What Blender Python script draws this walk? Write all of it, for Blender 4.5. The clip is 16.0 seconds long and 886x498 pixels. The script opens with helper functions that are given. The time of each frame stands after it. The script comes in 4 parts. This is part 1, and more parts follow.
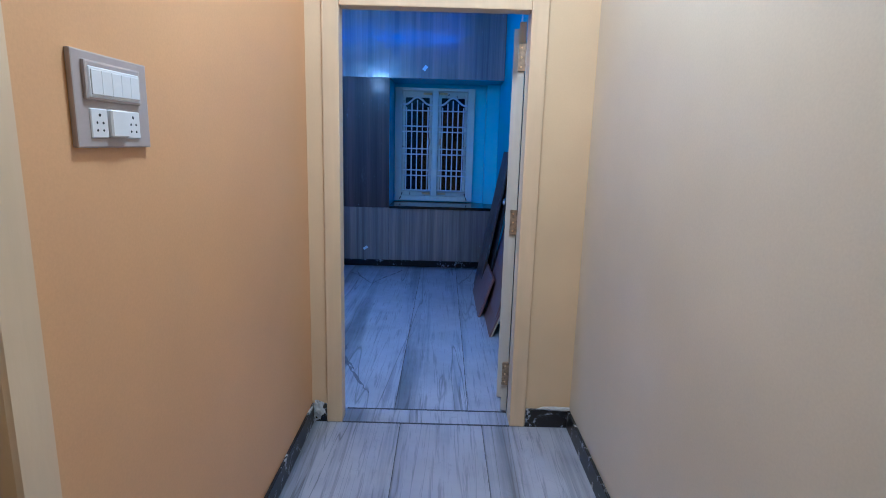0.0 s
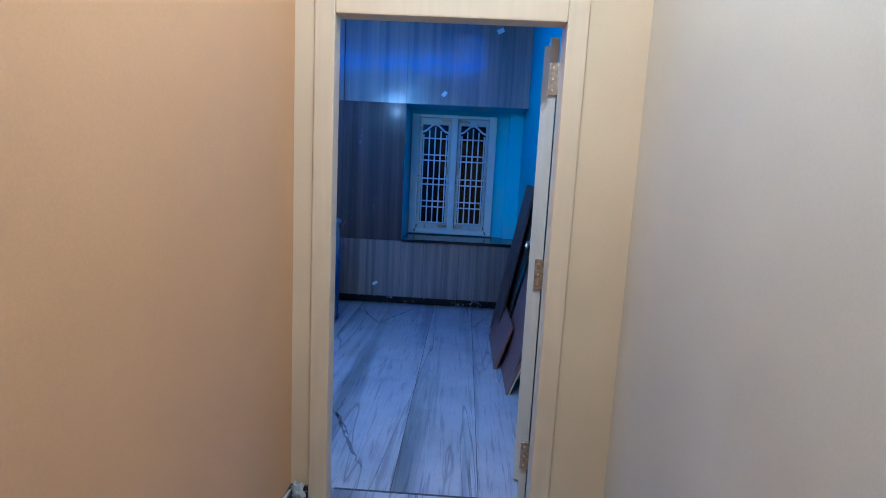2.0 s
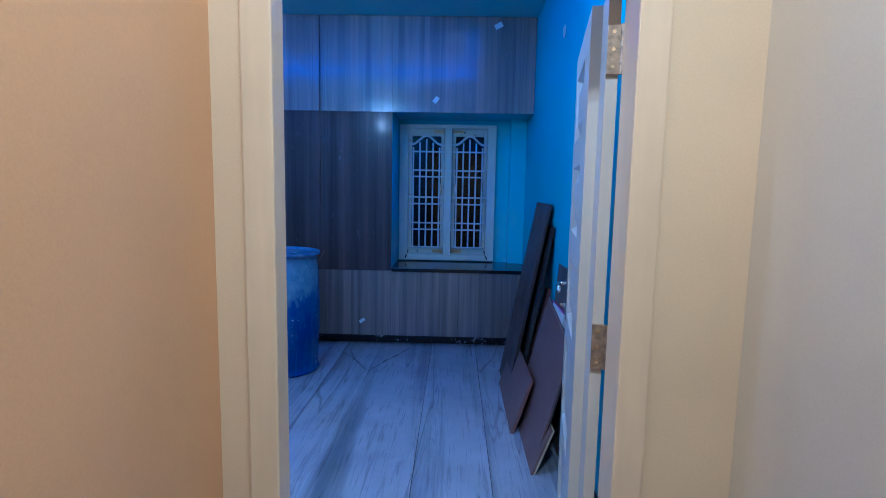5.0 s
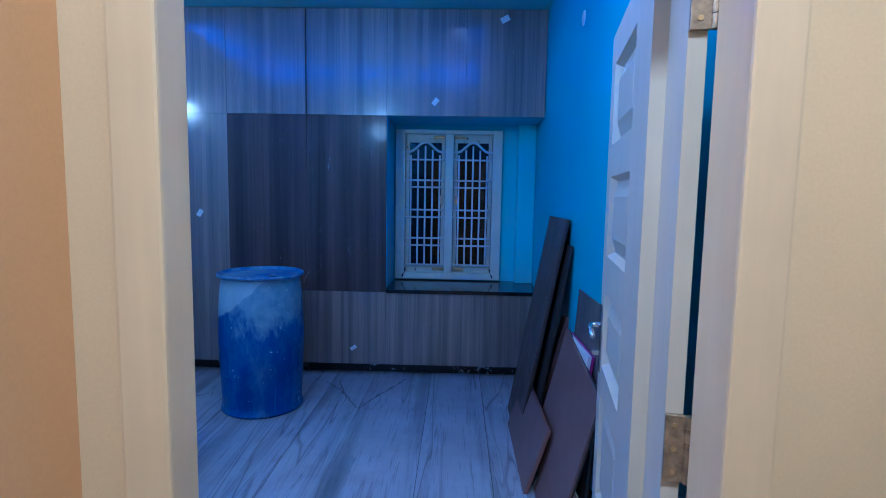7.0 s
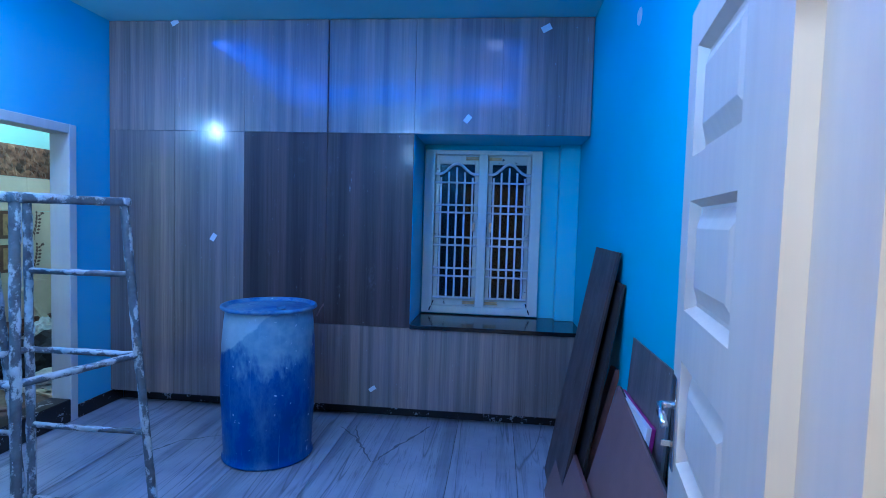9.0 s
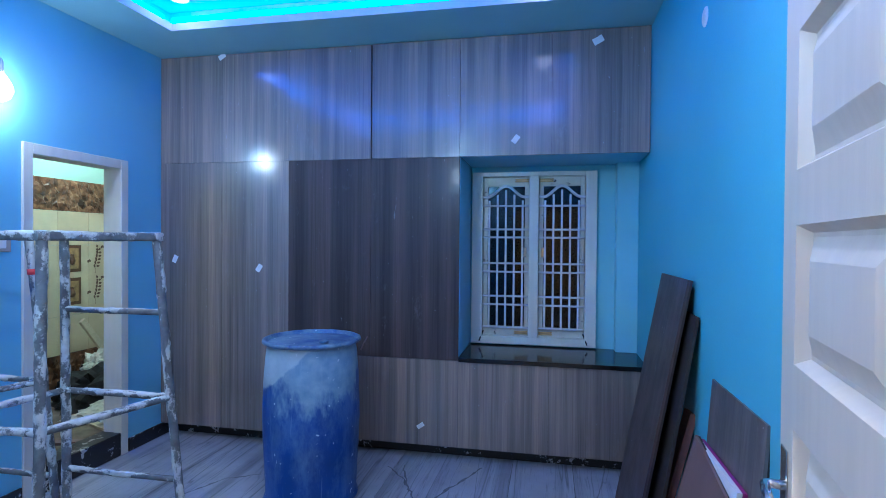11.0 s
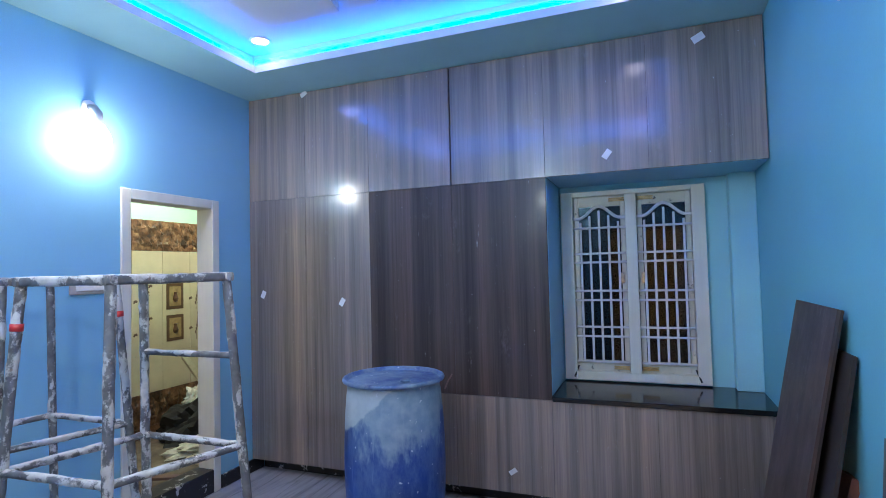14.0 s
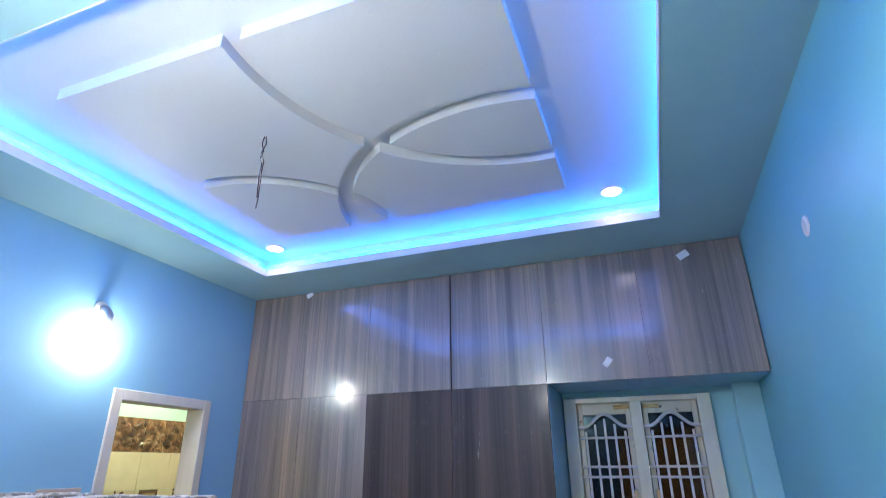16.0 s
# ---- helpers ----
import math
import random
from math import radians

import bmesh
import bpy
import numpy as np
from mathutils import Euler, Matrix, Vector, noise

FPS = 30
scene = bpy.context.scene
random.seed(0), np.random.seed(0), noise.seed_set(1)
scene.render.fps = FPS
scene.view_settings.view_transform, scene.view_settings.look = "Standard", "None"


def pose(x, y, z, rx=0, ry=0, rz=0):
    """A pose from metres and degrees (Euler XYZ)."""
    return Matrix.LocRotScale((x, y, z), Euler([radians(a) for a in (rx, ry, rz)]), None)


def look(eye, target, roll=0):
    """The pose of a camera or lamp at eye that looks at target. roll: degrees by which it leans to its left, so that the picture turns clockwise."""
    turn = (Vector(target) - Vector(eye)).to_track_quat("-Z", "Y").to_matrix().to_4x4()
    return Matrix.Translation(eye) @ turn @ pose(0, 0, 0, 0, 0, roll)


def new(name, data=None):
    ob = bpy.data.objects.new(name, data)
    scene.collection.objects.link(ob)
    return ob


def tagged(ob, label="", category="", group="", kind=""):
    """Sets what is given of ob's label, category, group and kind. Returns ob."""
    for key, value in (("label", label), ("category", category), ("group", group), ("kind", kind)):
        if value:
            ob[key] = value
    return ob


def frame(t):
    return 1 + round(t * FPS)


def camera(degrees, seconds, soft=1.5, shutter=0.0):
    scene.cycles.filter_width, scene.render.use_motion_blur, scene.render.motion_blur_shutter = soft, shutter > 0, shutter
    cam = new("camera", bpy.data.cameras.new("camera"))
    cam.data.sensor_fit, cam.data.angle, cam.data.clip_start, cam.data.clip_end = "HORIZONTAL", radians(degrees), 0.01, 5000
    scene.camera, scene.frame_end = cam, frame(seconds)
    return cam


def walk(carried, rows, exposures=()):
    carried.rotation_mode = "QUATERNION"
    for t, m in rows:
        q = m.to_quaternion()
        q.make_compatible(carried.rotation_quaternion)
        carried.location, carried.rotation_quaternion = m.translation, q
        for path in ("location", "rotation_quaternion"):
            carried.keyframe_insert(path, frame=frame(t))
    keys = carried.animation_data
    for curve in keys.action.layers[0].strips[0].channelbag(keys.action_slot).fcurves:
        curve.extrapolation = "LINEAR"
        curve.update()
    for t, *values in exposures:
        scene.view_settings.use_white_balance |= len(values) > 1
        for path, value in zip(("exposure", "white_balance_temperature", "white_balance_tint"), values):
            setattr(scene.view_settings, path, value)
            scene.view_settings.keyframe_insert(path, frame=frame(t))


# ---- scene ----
cam = camera(79.6, 16.0, 0.55, 0.25)
PATH = [
    (0, (0.05, -2.58, 1.452), (0.054, -0.618, 1.066), 1.6),
    (0.5, (0.059, -2.474, 1.456), (0.028, -0.504, 1.112), 1.1),
    (1, (0.071, -2.355, 1.464), (0.028, -0.379, 1.153), 2.0),
    (1.5, (0.079, -2.243, 1.476), (0.02, -0.265, 1.183), 3.0),
    (2, (0.081, -2.117, 1.486), (0.01, -0.139, 1.195), 2.9),
    (2.5, (0.064, -1.983, 1.484), (-0.004, -0.002, 1.217), 2.5),
    (3, (0.031, -1.833, 1.501), (-0.02, 0.15, 1.245), 1.8),
    (3.5, (-0.003, -1.725, 1.517), (-0.034, 0.259, 1.271), 1.3),
    (4, (-0.009, -1.594, 1.509), (-0.039, 0.391, 1.269), 1.1),
    (6.5, (0.022, -0.945, 1.52), (-0.035, 1.041, 1.289), 1.3),
    (7, (0.005, -0.812, 1.524), (-0.046, 1.177, 1.324), 1.0),
    (7.5, (0.0, -0.685, 1.529), (-0.042, 1.308, 1.363), 0.7),
    (8, (0.003, -0.569, 1.537), (-0.038, 1.423, 1.369), 0.5),
    (8.5, (0.026, -0.459, 1.527), (-0.081, 1.534, 1.396), 0.4),
    (9, (0.053, -0.365, 1.532), (-0.147, 1.621, 1.423), 1.7),
    (11.5, (0.055, -0.11, 1.559), (-0.374, 1.843, 1.556), -0.2),
    (12, (0.03, -0.048, 1.56), (-0.428, 1.898, 1.578), -0.7),
    (12.5, (0.01, 0.008, 1.562), (-0.479, 1.947, 1.595), -1.3),
    (13, (0.005, 0.048, 1.562), (-0.542, 1.972, 1.601), -1.5),
    (13.5, (0.017, 0.066, 1.564), (-0.633, 1.957, 1.612), -1.5),
    (14, (0.033, 0.078, 1.576), (-0.687, 1.942, 1.651), -1.4),
    (14.5, (0.045, 0.073, 1.586), (-0.684, 1.928, 1.759), -1.5),
    (15, (0.045, 0.058, 1.621), (-0.673, 1.895, 1.956), -1.1),
    (15.5, (0.037, 0.049, 1.649), (-0.646, 1.842, 2.211), -1.1),
    (16, (0.034, 0.035, 1.672), (-0.618, 1.768, 2.429), -0.5),
]
walk(cam, [(t, look(e, g, r)) for t, e, g, r in PATH],
     [(0.0, 0.07, 3660, 11), (2.0, 0.05, 3580, 10), (4.0, 0.06, 3540, 10), (6.5, 0.07, 3560, 10), (8.0, 0.3, 3560, 11), (9.0, 0.62, 3680, 12), (11.5, 0.9, 4700, 13), (13.0, 1.03, 5350, 15), (14.5, 1.12, 5850, 17), (16.0, 1.12, 6250, 18)])

# ---- world: night outside ----
world = bpy.data.worlds.new("night")
scene.world = world
world.use_nodes = True
world.node_tree.nodes["Background"].inputs[0].default_value = (0.004, 0.006, 0.012, 1)
world.node_tree.nodes["Background"].inputs[1].default_value = 1.0


FAR_WATTS, NEAR_WATTS = 4.0, 28.0


# ---- materials ----
class Net:
    """Short names for the nodes of one material."""

    def __init__(self, name):
        self.m = bpy.data.materials.new(name)
        self.m.use_nodes = True
        self.t = self.m.node_tree
        self.b = self.t.nodes["Principled BSDF"]
        self.pos = self.add("ShaderNodeNewGeometry").outputs["Position"]

    def add(self, kind, **kw):
        n = self.t.nodes.new(kind)
        for k, v in kw.items():
            setattr(n, k, v)
        return n

    def link(self, a, b):
        self.t.links.new(a, b)

    def scaled(self, s, turn=(0, 0, 0), at=None):
        n = self.add("ShaderNodeMapping")
        n.inputs["Scale"].default_value = s
        n.inputs["Rotation"].default_value = turn
        self.link(at or self.pos, n.inputs["Vector"])
        return n.outputs[0]

    def noise(self, scale, detail=4.0, rough=0.55, vec=None, warp=0.0):
        n = self.add("ShaderNodeTexNoise")
        n.inputs["Scale"].default_value, n.inputs["Detail"].default_value = scale, detail
        n.inputs["Roughness"].default_value, n.inputs["Distortion"].default_value = rough, warp
        self.link(vec or self.pos, n.inputs["Vector"])
        return n.outputs["Fac"]

    def ramp(self, fac, stops):
        n = self.add("ShaderNodeValToRGB")
        e = n.color_ramp.elements
        while len(e) < len(stops):
            e.new(0.5)
        for s, (p, c) in zip(e, stops):
            s.position = p
            s.color = (*c, 1) if not isinstance(c, (int, float)) else (c, c, c, 1)
        self.link(fac, n.inputs[0])
        return n.outputs[0]

    def mix(self, fac, a, b, kind="MIX"):
        n = self.add("ShaderNodeMix", data_type="RGBA", blend_type=kind)
        for sock, v in ((0, fac), (6, a), (7, b)):
            if isinstance(v, (int, float)):
                n.inputs[sock].default_value = v
            elif isinstance(v, tuple):
                n.inputs[sock].default_value = (*v, 1)
            else:
                self.link(v, n.inputs[sock])
        return n.outputs[2]

    def vary(self, amount):
        """A number per object, to set pieces apart."""
        n = self.add("ShaderNodeObjectInfo").outputs["Random"]
        m = self.add("ShaderNodeMapRange")
        m.inputs["To Min"].default_value, m.inputs["To Max"].default_value = 1 - amount, 1 + amount
        self.link(n, m.inputs["Value"])
        return m.outputs[0]

    def bump(self, fac, strength, dist=0.01):
        n = self.add("ShaderNodeBump")
        n.inputs["Strength"].default_value, n.inputs["Distance"].default_value = strength, dist
        self.link(fac, n.inputs["Height"])
        self.link(n.outputs[0], self.b.inputs["Normal"])

    def set(self, colour=None, rough=None, metal=0.0, spec=None):
        for key, v in (("Base Color", colour), ("Roughness", rough)):
            if v is None:
                continue
            if isinstance(v, tuple):
                self.b.inputs[key].default_value = (*v, 1)
            elif isinstance(v, (int, float)):
                self.b.inputs[key].default_value = v
            else:
                self.link(v, self.b.inputs[key])
        self.b.inputs["Metallic"].default_value = metal
        if spec is not None:
            self.b.inputs["Specular IOR Level"].default_value = spec
        return self.m


def tone(c, k):
    return tuple(min(1.0, v * k) for v in c)


def paint(name, c, rough=0.5, grain=0.05, blotch=0.06, bump=0.06):
    """Rolled wall paint: cloudy tone, roller stipple, a few scuffs."""
    n = Net(name)
    base = n.ramp(n.noise(1.6, 3), [(0.3, tone(c, 1 - blotch)), (0.7, tone(c, 1 + blotch))])
    fine = n.ramp(n.noise(160, 2), [(0.3, 1 - grain), (0.7, 1.0)])
    col = n.mix(1.0, base, fine, "MULTIPLY")
    marks = n.ramp(n.noise(9, 6, 0.7), [(0.70, 0.0), (0.76, 1.0)])
    col = n.mix(n.mix(0.25, (0.0, 0.0, 0.0), marks), col, tone(c, 0.75))
    n.bump(n.noise(220, 3), bump, 0.004)
    return n.set(col, rough)


def worn(name, c, under, rough=0.4, thr=0.66, scale=14):
    """Brushed paint on wood with small chips."""
    n = Net(name)
    base = n.ramp(n.noise(3, 3), [(0.3, tone(c, 0.93)), (0.7, tone(c, 1.05))])
    streak = n.ramp(n.noise(30, 3, 0.5, n.scaled((1, 1, 0.08))), [(0.3, 0.93), (0.7, 1.0)])
    col = n.mix(1.0, base, streak, "MULTIPLY")
    chips = n.ramp(n.noise(scale, 8, 0.75), [(thr, 0.0), (thr + 0.03, 1.0)])
    col = n.mix(chips, col, under)
    n.bump(n.noise(60, 4, 0.6, n.scaled((1, 1, 0.2))), 0.12, 0.004)
    return n.set(col, rough)


def laminate(name, c, rough, coat=0.0, film=0.3, spec=0.8):
    """Wood-grain laminate with upright streaks, under a scuffed clear film where it has a coat."""
    n = Net(name)
    rnd = n.add("ShaderNodeObjectInfo").outputs["Random"]
    off = n.add("ShaderNodeVectorMath", operation="MULTIPLY_ADD")
    comb = n.add("ShaderNodeCombineXYZ")
    for k in range(3):
        n.link(rnd, comb.inputs[k])
    n.link(comb.outputs[0], off.inputs[0])
    off.inputs[1].default_value = (3.0, 1.0, 7.0)
    n.link(n.pos, off.inputs[2])
    p = off.outputs[0]
    band = n.noise(11, 2, 0.5, n.scaled((1, 1, 0.012), at=p), 0.05)
    wide = n.noise(26, 5, 0.6, n.scaled((1, 1, 0.02), at=p), 0.1)
    fine = n.noise(120, 4, 0.65, n.scaled((1, 1, 0.025), at=p))
    col = n.ramp(band, [(0.34, tone(c, 0.66)), (0.5, c), (0.64, (c[0] * 1.32, c[1] * 1.26, c[2] * 1.16))])
    col = n.mix(1.0, col, n.ramp(wide, [(0.30, 0.70), (0.5, 0.97), (0.70, 1.26)]), "MULTIPLY")
    dark = n.noise(46, 3, 0.55, n.scaled((1, 1, 0.012), at=p), 0.25)
    col = n.mix(1.0, col, n.ramp(dark, [(0.36, 0.76), (0.45, 1.0)]), "MULTIPLY")
    col = n.mix(1.0, col, n.ramp(fine, [(0.3, 0.82), (0.65, 1.08)]), "MULTIPLY")
    smear = n.ramp(n.noise(6, 7, 0.75, n.scaled((1, 1, 0.5), (0, 0.6, 0))), [(0.60, 0.0), (0.74, film)])
    col = n.mix(smear, col, (0.34, 0.33, 0.33))
    scratch = n.ramp(n.noise(22, 6, 0.8, n.scaled((1, 1, 0.22), (0, -0.5, 0))), [(0.665, 0.0), (0.70, 0.42)])
    col = n.mix(scratch, col, (0.42, 0.42, 0.43))
    spots = n.ramp(n.noise(60, 2, 0.5), [(0.765, 0.0), (0.78, 0.8)])
    col = n.mix(spots, col, (0.5, 0.5, 0.5))
    n.bump(fine, 0.05, 0.002)
    n.b.inputs["Coat Weight"].default_value, n.b.inputs["Coat IOR"].default_value = coat, 1.6
    n.link(n.ramp(n.noise(9, 6, 0.7, n.scaled((1, 1, 0.4))), [(0.35, 0.09), (0.7, 0.24)]), n.b.inputs["Coat Roughness"])
    return n.set(col, n.ramp(n.noise(4, 5, 0.6), [(0.3, rough * 0.85), (0.75, rough * 1.35)]), spec=spec)


def stone(name, c, vein, rough, scale=5.0, thr=0.62, spatter=0.585):
    n = Net(name)
    v = n.ramp(n.noise(scale, 7, 0.7, warp=1.2), [(thr, 0.0), (thr + 0.05, 1.0)])
    splash = n.ramp(n.noise(16, 6, 0.72), [(spatter, 0.0), (spatter + 0.03, 1.0)])
    col = n.mix(v, c, vein)
    col = n.mix(splash, col, tone(vein, 1.1))
    n.bump(n.noise(50, 4), 0.08, 0.003)
    return n.set(col, rough)


def plain(name, c, rough=0.4, metal=0.0, wear=0.12, scale=25):
    n = Net(name)
    col = n.ramp(n.noise(scale, 5, 0.6), [(0.3, tone(c, 1 - wear)), (0.7, tone(c, 1 + wear))])
    n.bump(n.noise(scale * 4, 3), 0.05, 0.003)
    return n.set(col, rough, metal)


def glow(name, c, strength):
    n = Net(name)
    n.b.inputs["Base Color"].default_value = (0.8, 0.8, 0.8, 1)
    n.b.inputs["Emission Color"].default_value = (*c, 1)
    n.b.inputs["Emission Strength"].default_value = strength
    return n.m


def marble():
    """Pale marble slabs with long dark streaks along the room."""
    n = Net("marble")
    rnd = n.add("ShaderNodeObjectInfo").outputs["Random"]
    comb = n.add("ShaderNodeCombineXYZ")
    n.link(rnd, comb.inputs[0]); n.link(rnd, comb.inputs[1])
    off = n.add("ShaderNodeVectorMath", operation="MULTIPLY_ADD")
    n.link(comb.outputs[0], off.inputs[0])
    off.inputs[1].default_value = (9, 5, 0)
    n.link(n.pos, off.inputs[2])
    p = off.outputs[0]
    long = n.noise(5.5, 6, 0.62, n.scaled((1, 0.03, 1), at=p), 0.35)
    fine = n.noise(52, 4, 0.65, n.scaled((1, 0.05, 1), at=p), 0.3)
    cloud = n.noise(2.5, 4, 0.6, p)
    col = n.ramp(cloud, [(0.3, (0.295, 0.29, 0.33)), (0.7, (0.41, 0.405, 0.45))])
    col = n.mix(n.ramp(long, [(0.50, 0.0), (0.57, 0.45), (0.66, 0.85)]), col, (0.11, 0.122, 0.145))
    col = n.mix(n.ramp(fine, [(0.55, 0.0), (0.66, 0.55)]), col, (0.10, 0.105, 0.12))
    for sc, w, k in ((2.6, 0.007, 0.8), (6.0, 0.010, 0.45)):
        line = n.ramp(n.noise(sc, 3, 0.5, n.scaled((1, 0.05, 1), at=p), 0.9), [(0.5 - w, 0.0), (0.5, k), (0.5 + w, 0.0)])
        col = n.mix(line, col, (0.075, 0.078, 0.085))
    crack = n.ramp(n.noise(2.2, 5, 0.6, n.scaled((1, 1, 1), (0, 0, 0.7), at=p), 2.0), [(0.496, 0.0), (0.5, 0.3), (0.504, 0.0)])
    col = n.mix(crack, col, (0.12, 0.12, 0.135))
    dust = n.ramp(n.noise(1.1, 5, 0.6), [(0.45, 0.0), (0.7, 0.35)])
    col = n.mix(dust, col, (0.36, 0.36, 0.36))
    n.bump(n.noise(30, 4), 0.03, 0.003)
    return n.set(col, n.ramp(n.noise(6, 5, 0.7), [(0.3, 0.28), (0.7, 0.5)]))


def drum_paint(name, plaster_top):
    n = Net(name)
    base = n.ramp(n.noise(3, 4), [(0.3, (0.008, 0.036, 0.17)), (0.7, (0.011, 0.058, 0.27))])
    film = n.ramp(n.noise(8, 7, 0.72, n.scaled((1, 1, 0.45))), [(0.42, 0.0), (0.66, 0.6)])
    col = n.mix(film, base, (0.13, 0.20, 0.33))
    sep = n.add("ShaderNodeSeparateXYZ")
    n.link(n.pos, sep.inputs[0])
    wob = n.noise(4.2, 6, 0.6, n.scaled((1, 1, 0.45)))
    h = n.add("ShaderNodeMath", operation="MULTIPLY_ADD")
    n.link(wob, h.inputs[0]); h.inputs[1].default_value = 1.2; n.link(sep.outputs[2], h.inputs[2])
    half = n.add("ShaderNodeMath", operation="MULTIPLY")
    n.link(h.outputs[0], half.inputs[0])
    half.inputs[1].default_value = 0.5
    crust = n.ramp(half.outputs[0], [(min(plaster_top / 2, 1) - 0.03, 0.0), (min(plaster_top / 2, 1), 0.45), (min(plaster_top / 2, 1) + 0.03, 0.85)]) if plaster_top < 1.5 else n.ramp(n.noise(7, 6, 0.7), [(0.35, 0.1), (0.6, 0.8)])
    col = n.mix(crust, col, n.ramp(n.noise(18, 5), [(0.3, (0.17, 0.26, 0.34)), (0.7, (0.29, 0.38, 0.44))]))
    across = n.add("ShaderNodeVectorMath", operation="DOT_PRODUCT")
    n.link(n.pos, across.inputs[0])
    across.inputs[1].default_value = (-0.864, -0.413, 1.0)
    edge = n.add("ShaderNodeMath", operation="MULTIPLY_ADD")
    n.link(n.noise(14, 4, 0.6), edge.inputs[0])
    edge.inputs[1].default_value = 0.07
    n.link(across.outputs["Value"], edge.inputs[2])
    patch = n.ramp(edge.outputs[0], [(0.975, 0.0), (0.99, 0.75)]) if plaster_top < 1.5 else 0.0
    col = n.mix(patch, col, n.ramp(n.noise(9, 5), [(0.3, (0.36, 0.42, 0.45)), (0.7, (0.46, 0.52, 0.54))]))
    drip = n.ramp(n.noise(40, 4, 0.6, n.scaled((1, 1, 0.08))), [(0.64, 0.0), (0.70, 0.22)])
    col = n.mix(drip, col, (0.30, 0.38, 0.46))
    dots = n.ramp(n.noise(34, 3, 0.5), [(0.70, 0.0), (0.715, 1.0)])
    col = n.mix(dots, col, (0.5, 0.55, 0.62))
    n.bump(n.noise(26, 5), 0.15, 0.004)
    return n.set(col, 0.5)


def pipe():
    n = Net("splashed_pipe")
    col = n.ramp(n.noise(20, 4), [(0.3, (0.06, 0.06, 0.064)), (0.7, (0.15, 0.15, 0.155))])
    attr = n.add("ShaderNodeAttribute", attribute_name="crust")
    h = n.add("ShaderNodeMath", operation="MULTIPLY_ADD")
    n.link(n.noise(95, 6, 0.75), h.inputs[0])
    h.inputs[1].default_value = 1.5
    n.link(attr.outputs["Fac"], h.inputs[2])
    sp = n.ramp(h.outputs[0], [(0.74, 0.0), (1.02, 0.9)])
    col = n.mix(sp, col, n.ramp(n.noise(30, 4), [(0.3, (0.40, 0.39, 0.38)), (0.7, (0.58, 0.57, 0.55))]))
    rust = n.ramp(n.noise(33, 5, 0.7), [(0.64, 0.0), (0.7, 0.7)])
    col = n.mix(rust, col, (0.20, 0.12, 0.08))
    n.bump(sp, 0.5, 0.004)
    return n.set(col, 0.6)


def brown_tile():
    n = Net("brown_relief_tile")
    col = n.ramp(n.noise(14, 5, 0.6), [(0.3, (0.035, 0.02, 0.012)), (0.5, (0.13, 0.065, 0.03)), (0.72, (0.30, 0.17, 0.085))])
    isl = n.add("ShaderNodeNewGeometry").outputs["Random Per Island"]
    col = n.mix(1.0, col, n.ramp(isl, [(0.0, 0.45), (1.0, 1.5)]), "MULTIPLY")
    return n.set(col, 0.35)


M_CREAM = paint("cream_paint", (0.70, 0.53, 0.29))
M_ORANGE = paint("orange_paint", (0.645, 0.375, 0.145), blotch=0.04)
M_GREYWHITE = paint("grey_white_paint", (0.63, 0.557, 0.415), blotch=0.05)
M_BLUE = paint("blue_paint", (0.235, 0.470, 0.645), 0.42, blotch=0.04)
M_TURQUOISE = paint("turquoise_paint", (0.165, 0.480, 0.590), 0.42, blotch=0.04)
# Teal tint puts blue bounced light into the ceiling border's colour.
M_BOUNCETINT = paint("bounce_tinted_ceiling_paint", (0.32, 0.53, 0.58))
# Pale blue raised further, standing in for light that reaches the window recess.
M_LITBLUE = paint("lit_pale_blue_paint", (0.36, 0.68, 0.725), 0.45, blotch=0.04)
M_WHITE = paint("white_paint", (0.68, 0.68, 0.67), blotch=0.03)
M_MINT = paint("mint_paint", (0.42, 0.62, 0.50))
M_FRAME = worn("frame_paint", (0.71, 0.545, 0.315), (0.16, 0.12, 0.08), thr=0.73)
M_WINFRAME = worn("window_frame_paint", (0.80, 0.77, 0.64), (0.2, 0.17, 0.13), thr=0.72)
M_SASH = worn("sash_paint", (0.74, 0.71, 0.59), (0.06, 0.05, 0.045), thr=0.61, scale=9)
M_DOOR = worn("door_paint", (0.585, 0.53, 0.435), (0.45, 0.38, 0.28), thr=0.74)
M_BATHFRAME = worn("bath_frame_paint", (0.64, 0.61, 0.54), (0.3, 0.26, 0.2), thr=0.74)
M_LAM = laminate("zebra_laminate", (0.225, 0.174, 0.140), 0.42, 1.0)
M_LAMDARK = laminate("wenge_laminate", (0.074, 0.054, 0.050), 0.42, 0.1, 0.22, 0.32)
M_BLACKSTONE = stone("black_marble", (0.012, 0.012, 0.014), (0.42, 0.41, 0.40), 0.35)
M_GRANITE = stone("black_granite", (0.010, 0.010, 0.012), (0.05, 0.05, 0.055), 0.12, 40, 0.66, 0.9)
M_MARBLE = marble()
M_VEIN = plain("vein", (0.115, 0.115, 0.13), 0.5, 0, 0.35, 40)
M_GROUT = plain("grout", (0.10, 0.10, 0.10), 0.8)
M_DARKJOINT = plain("dark_joint", (0.05, 0.05, 0.055), 0.7)
M_HINGE = plain("hinge_steel", (0.36, 0.27, 0.17), 0.45, 0.7, 0.4, 60)
M_BRASS = plain("brass", (0.80, 0.60, 0.30), 0.36, 1.0)
M_STEEL = plain("steel", (0.62, 0.62, 0.62), 0.22, 1.0)
M_TAUPE = plain("taupe_plastic", (0.42, 0.355, 0.315), 0.3, 0, 0.04)
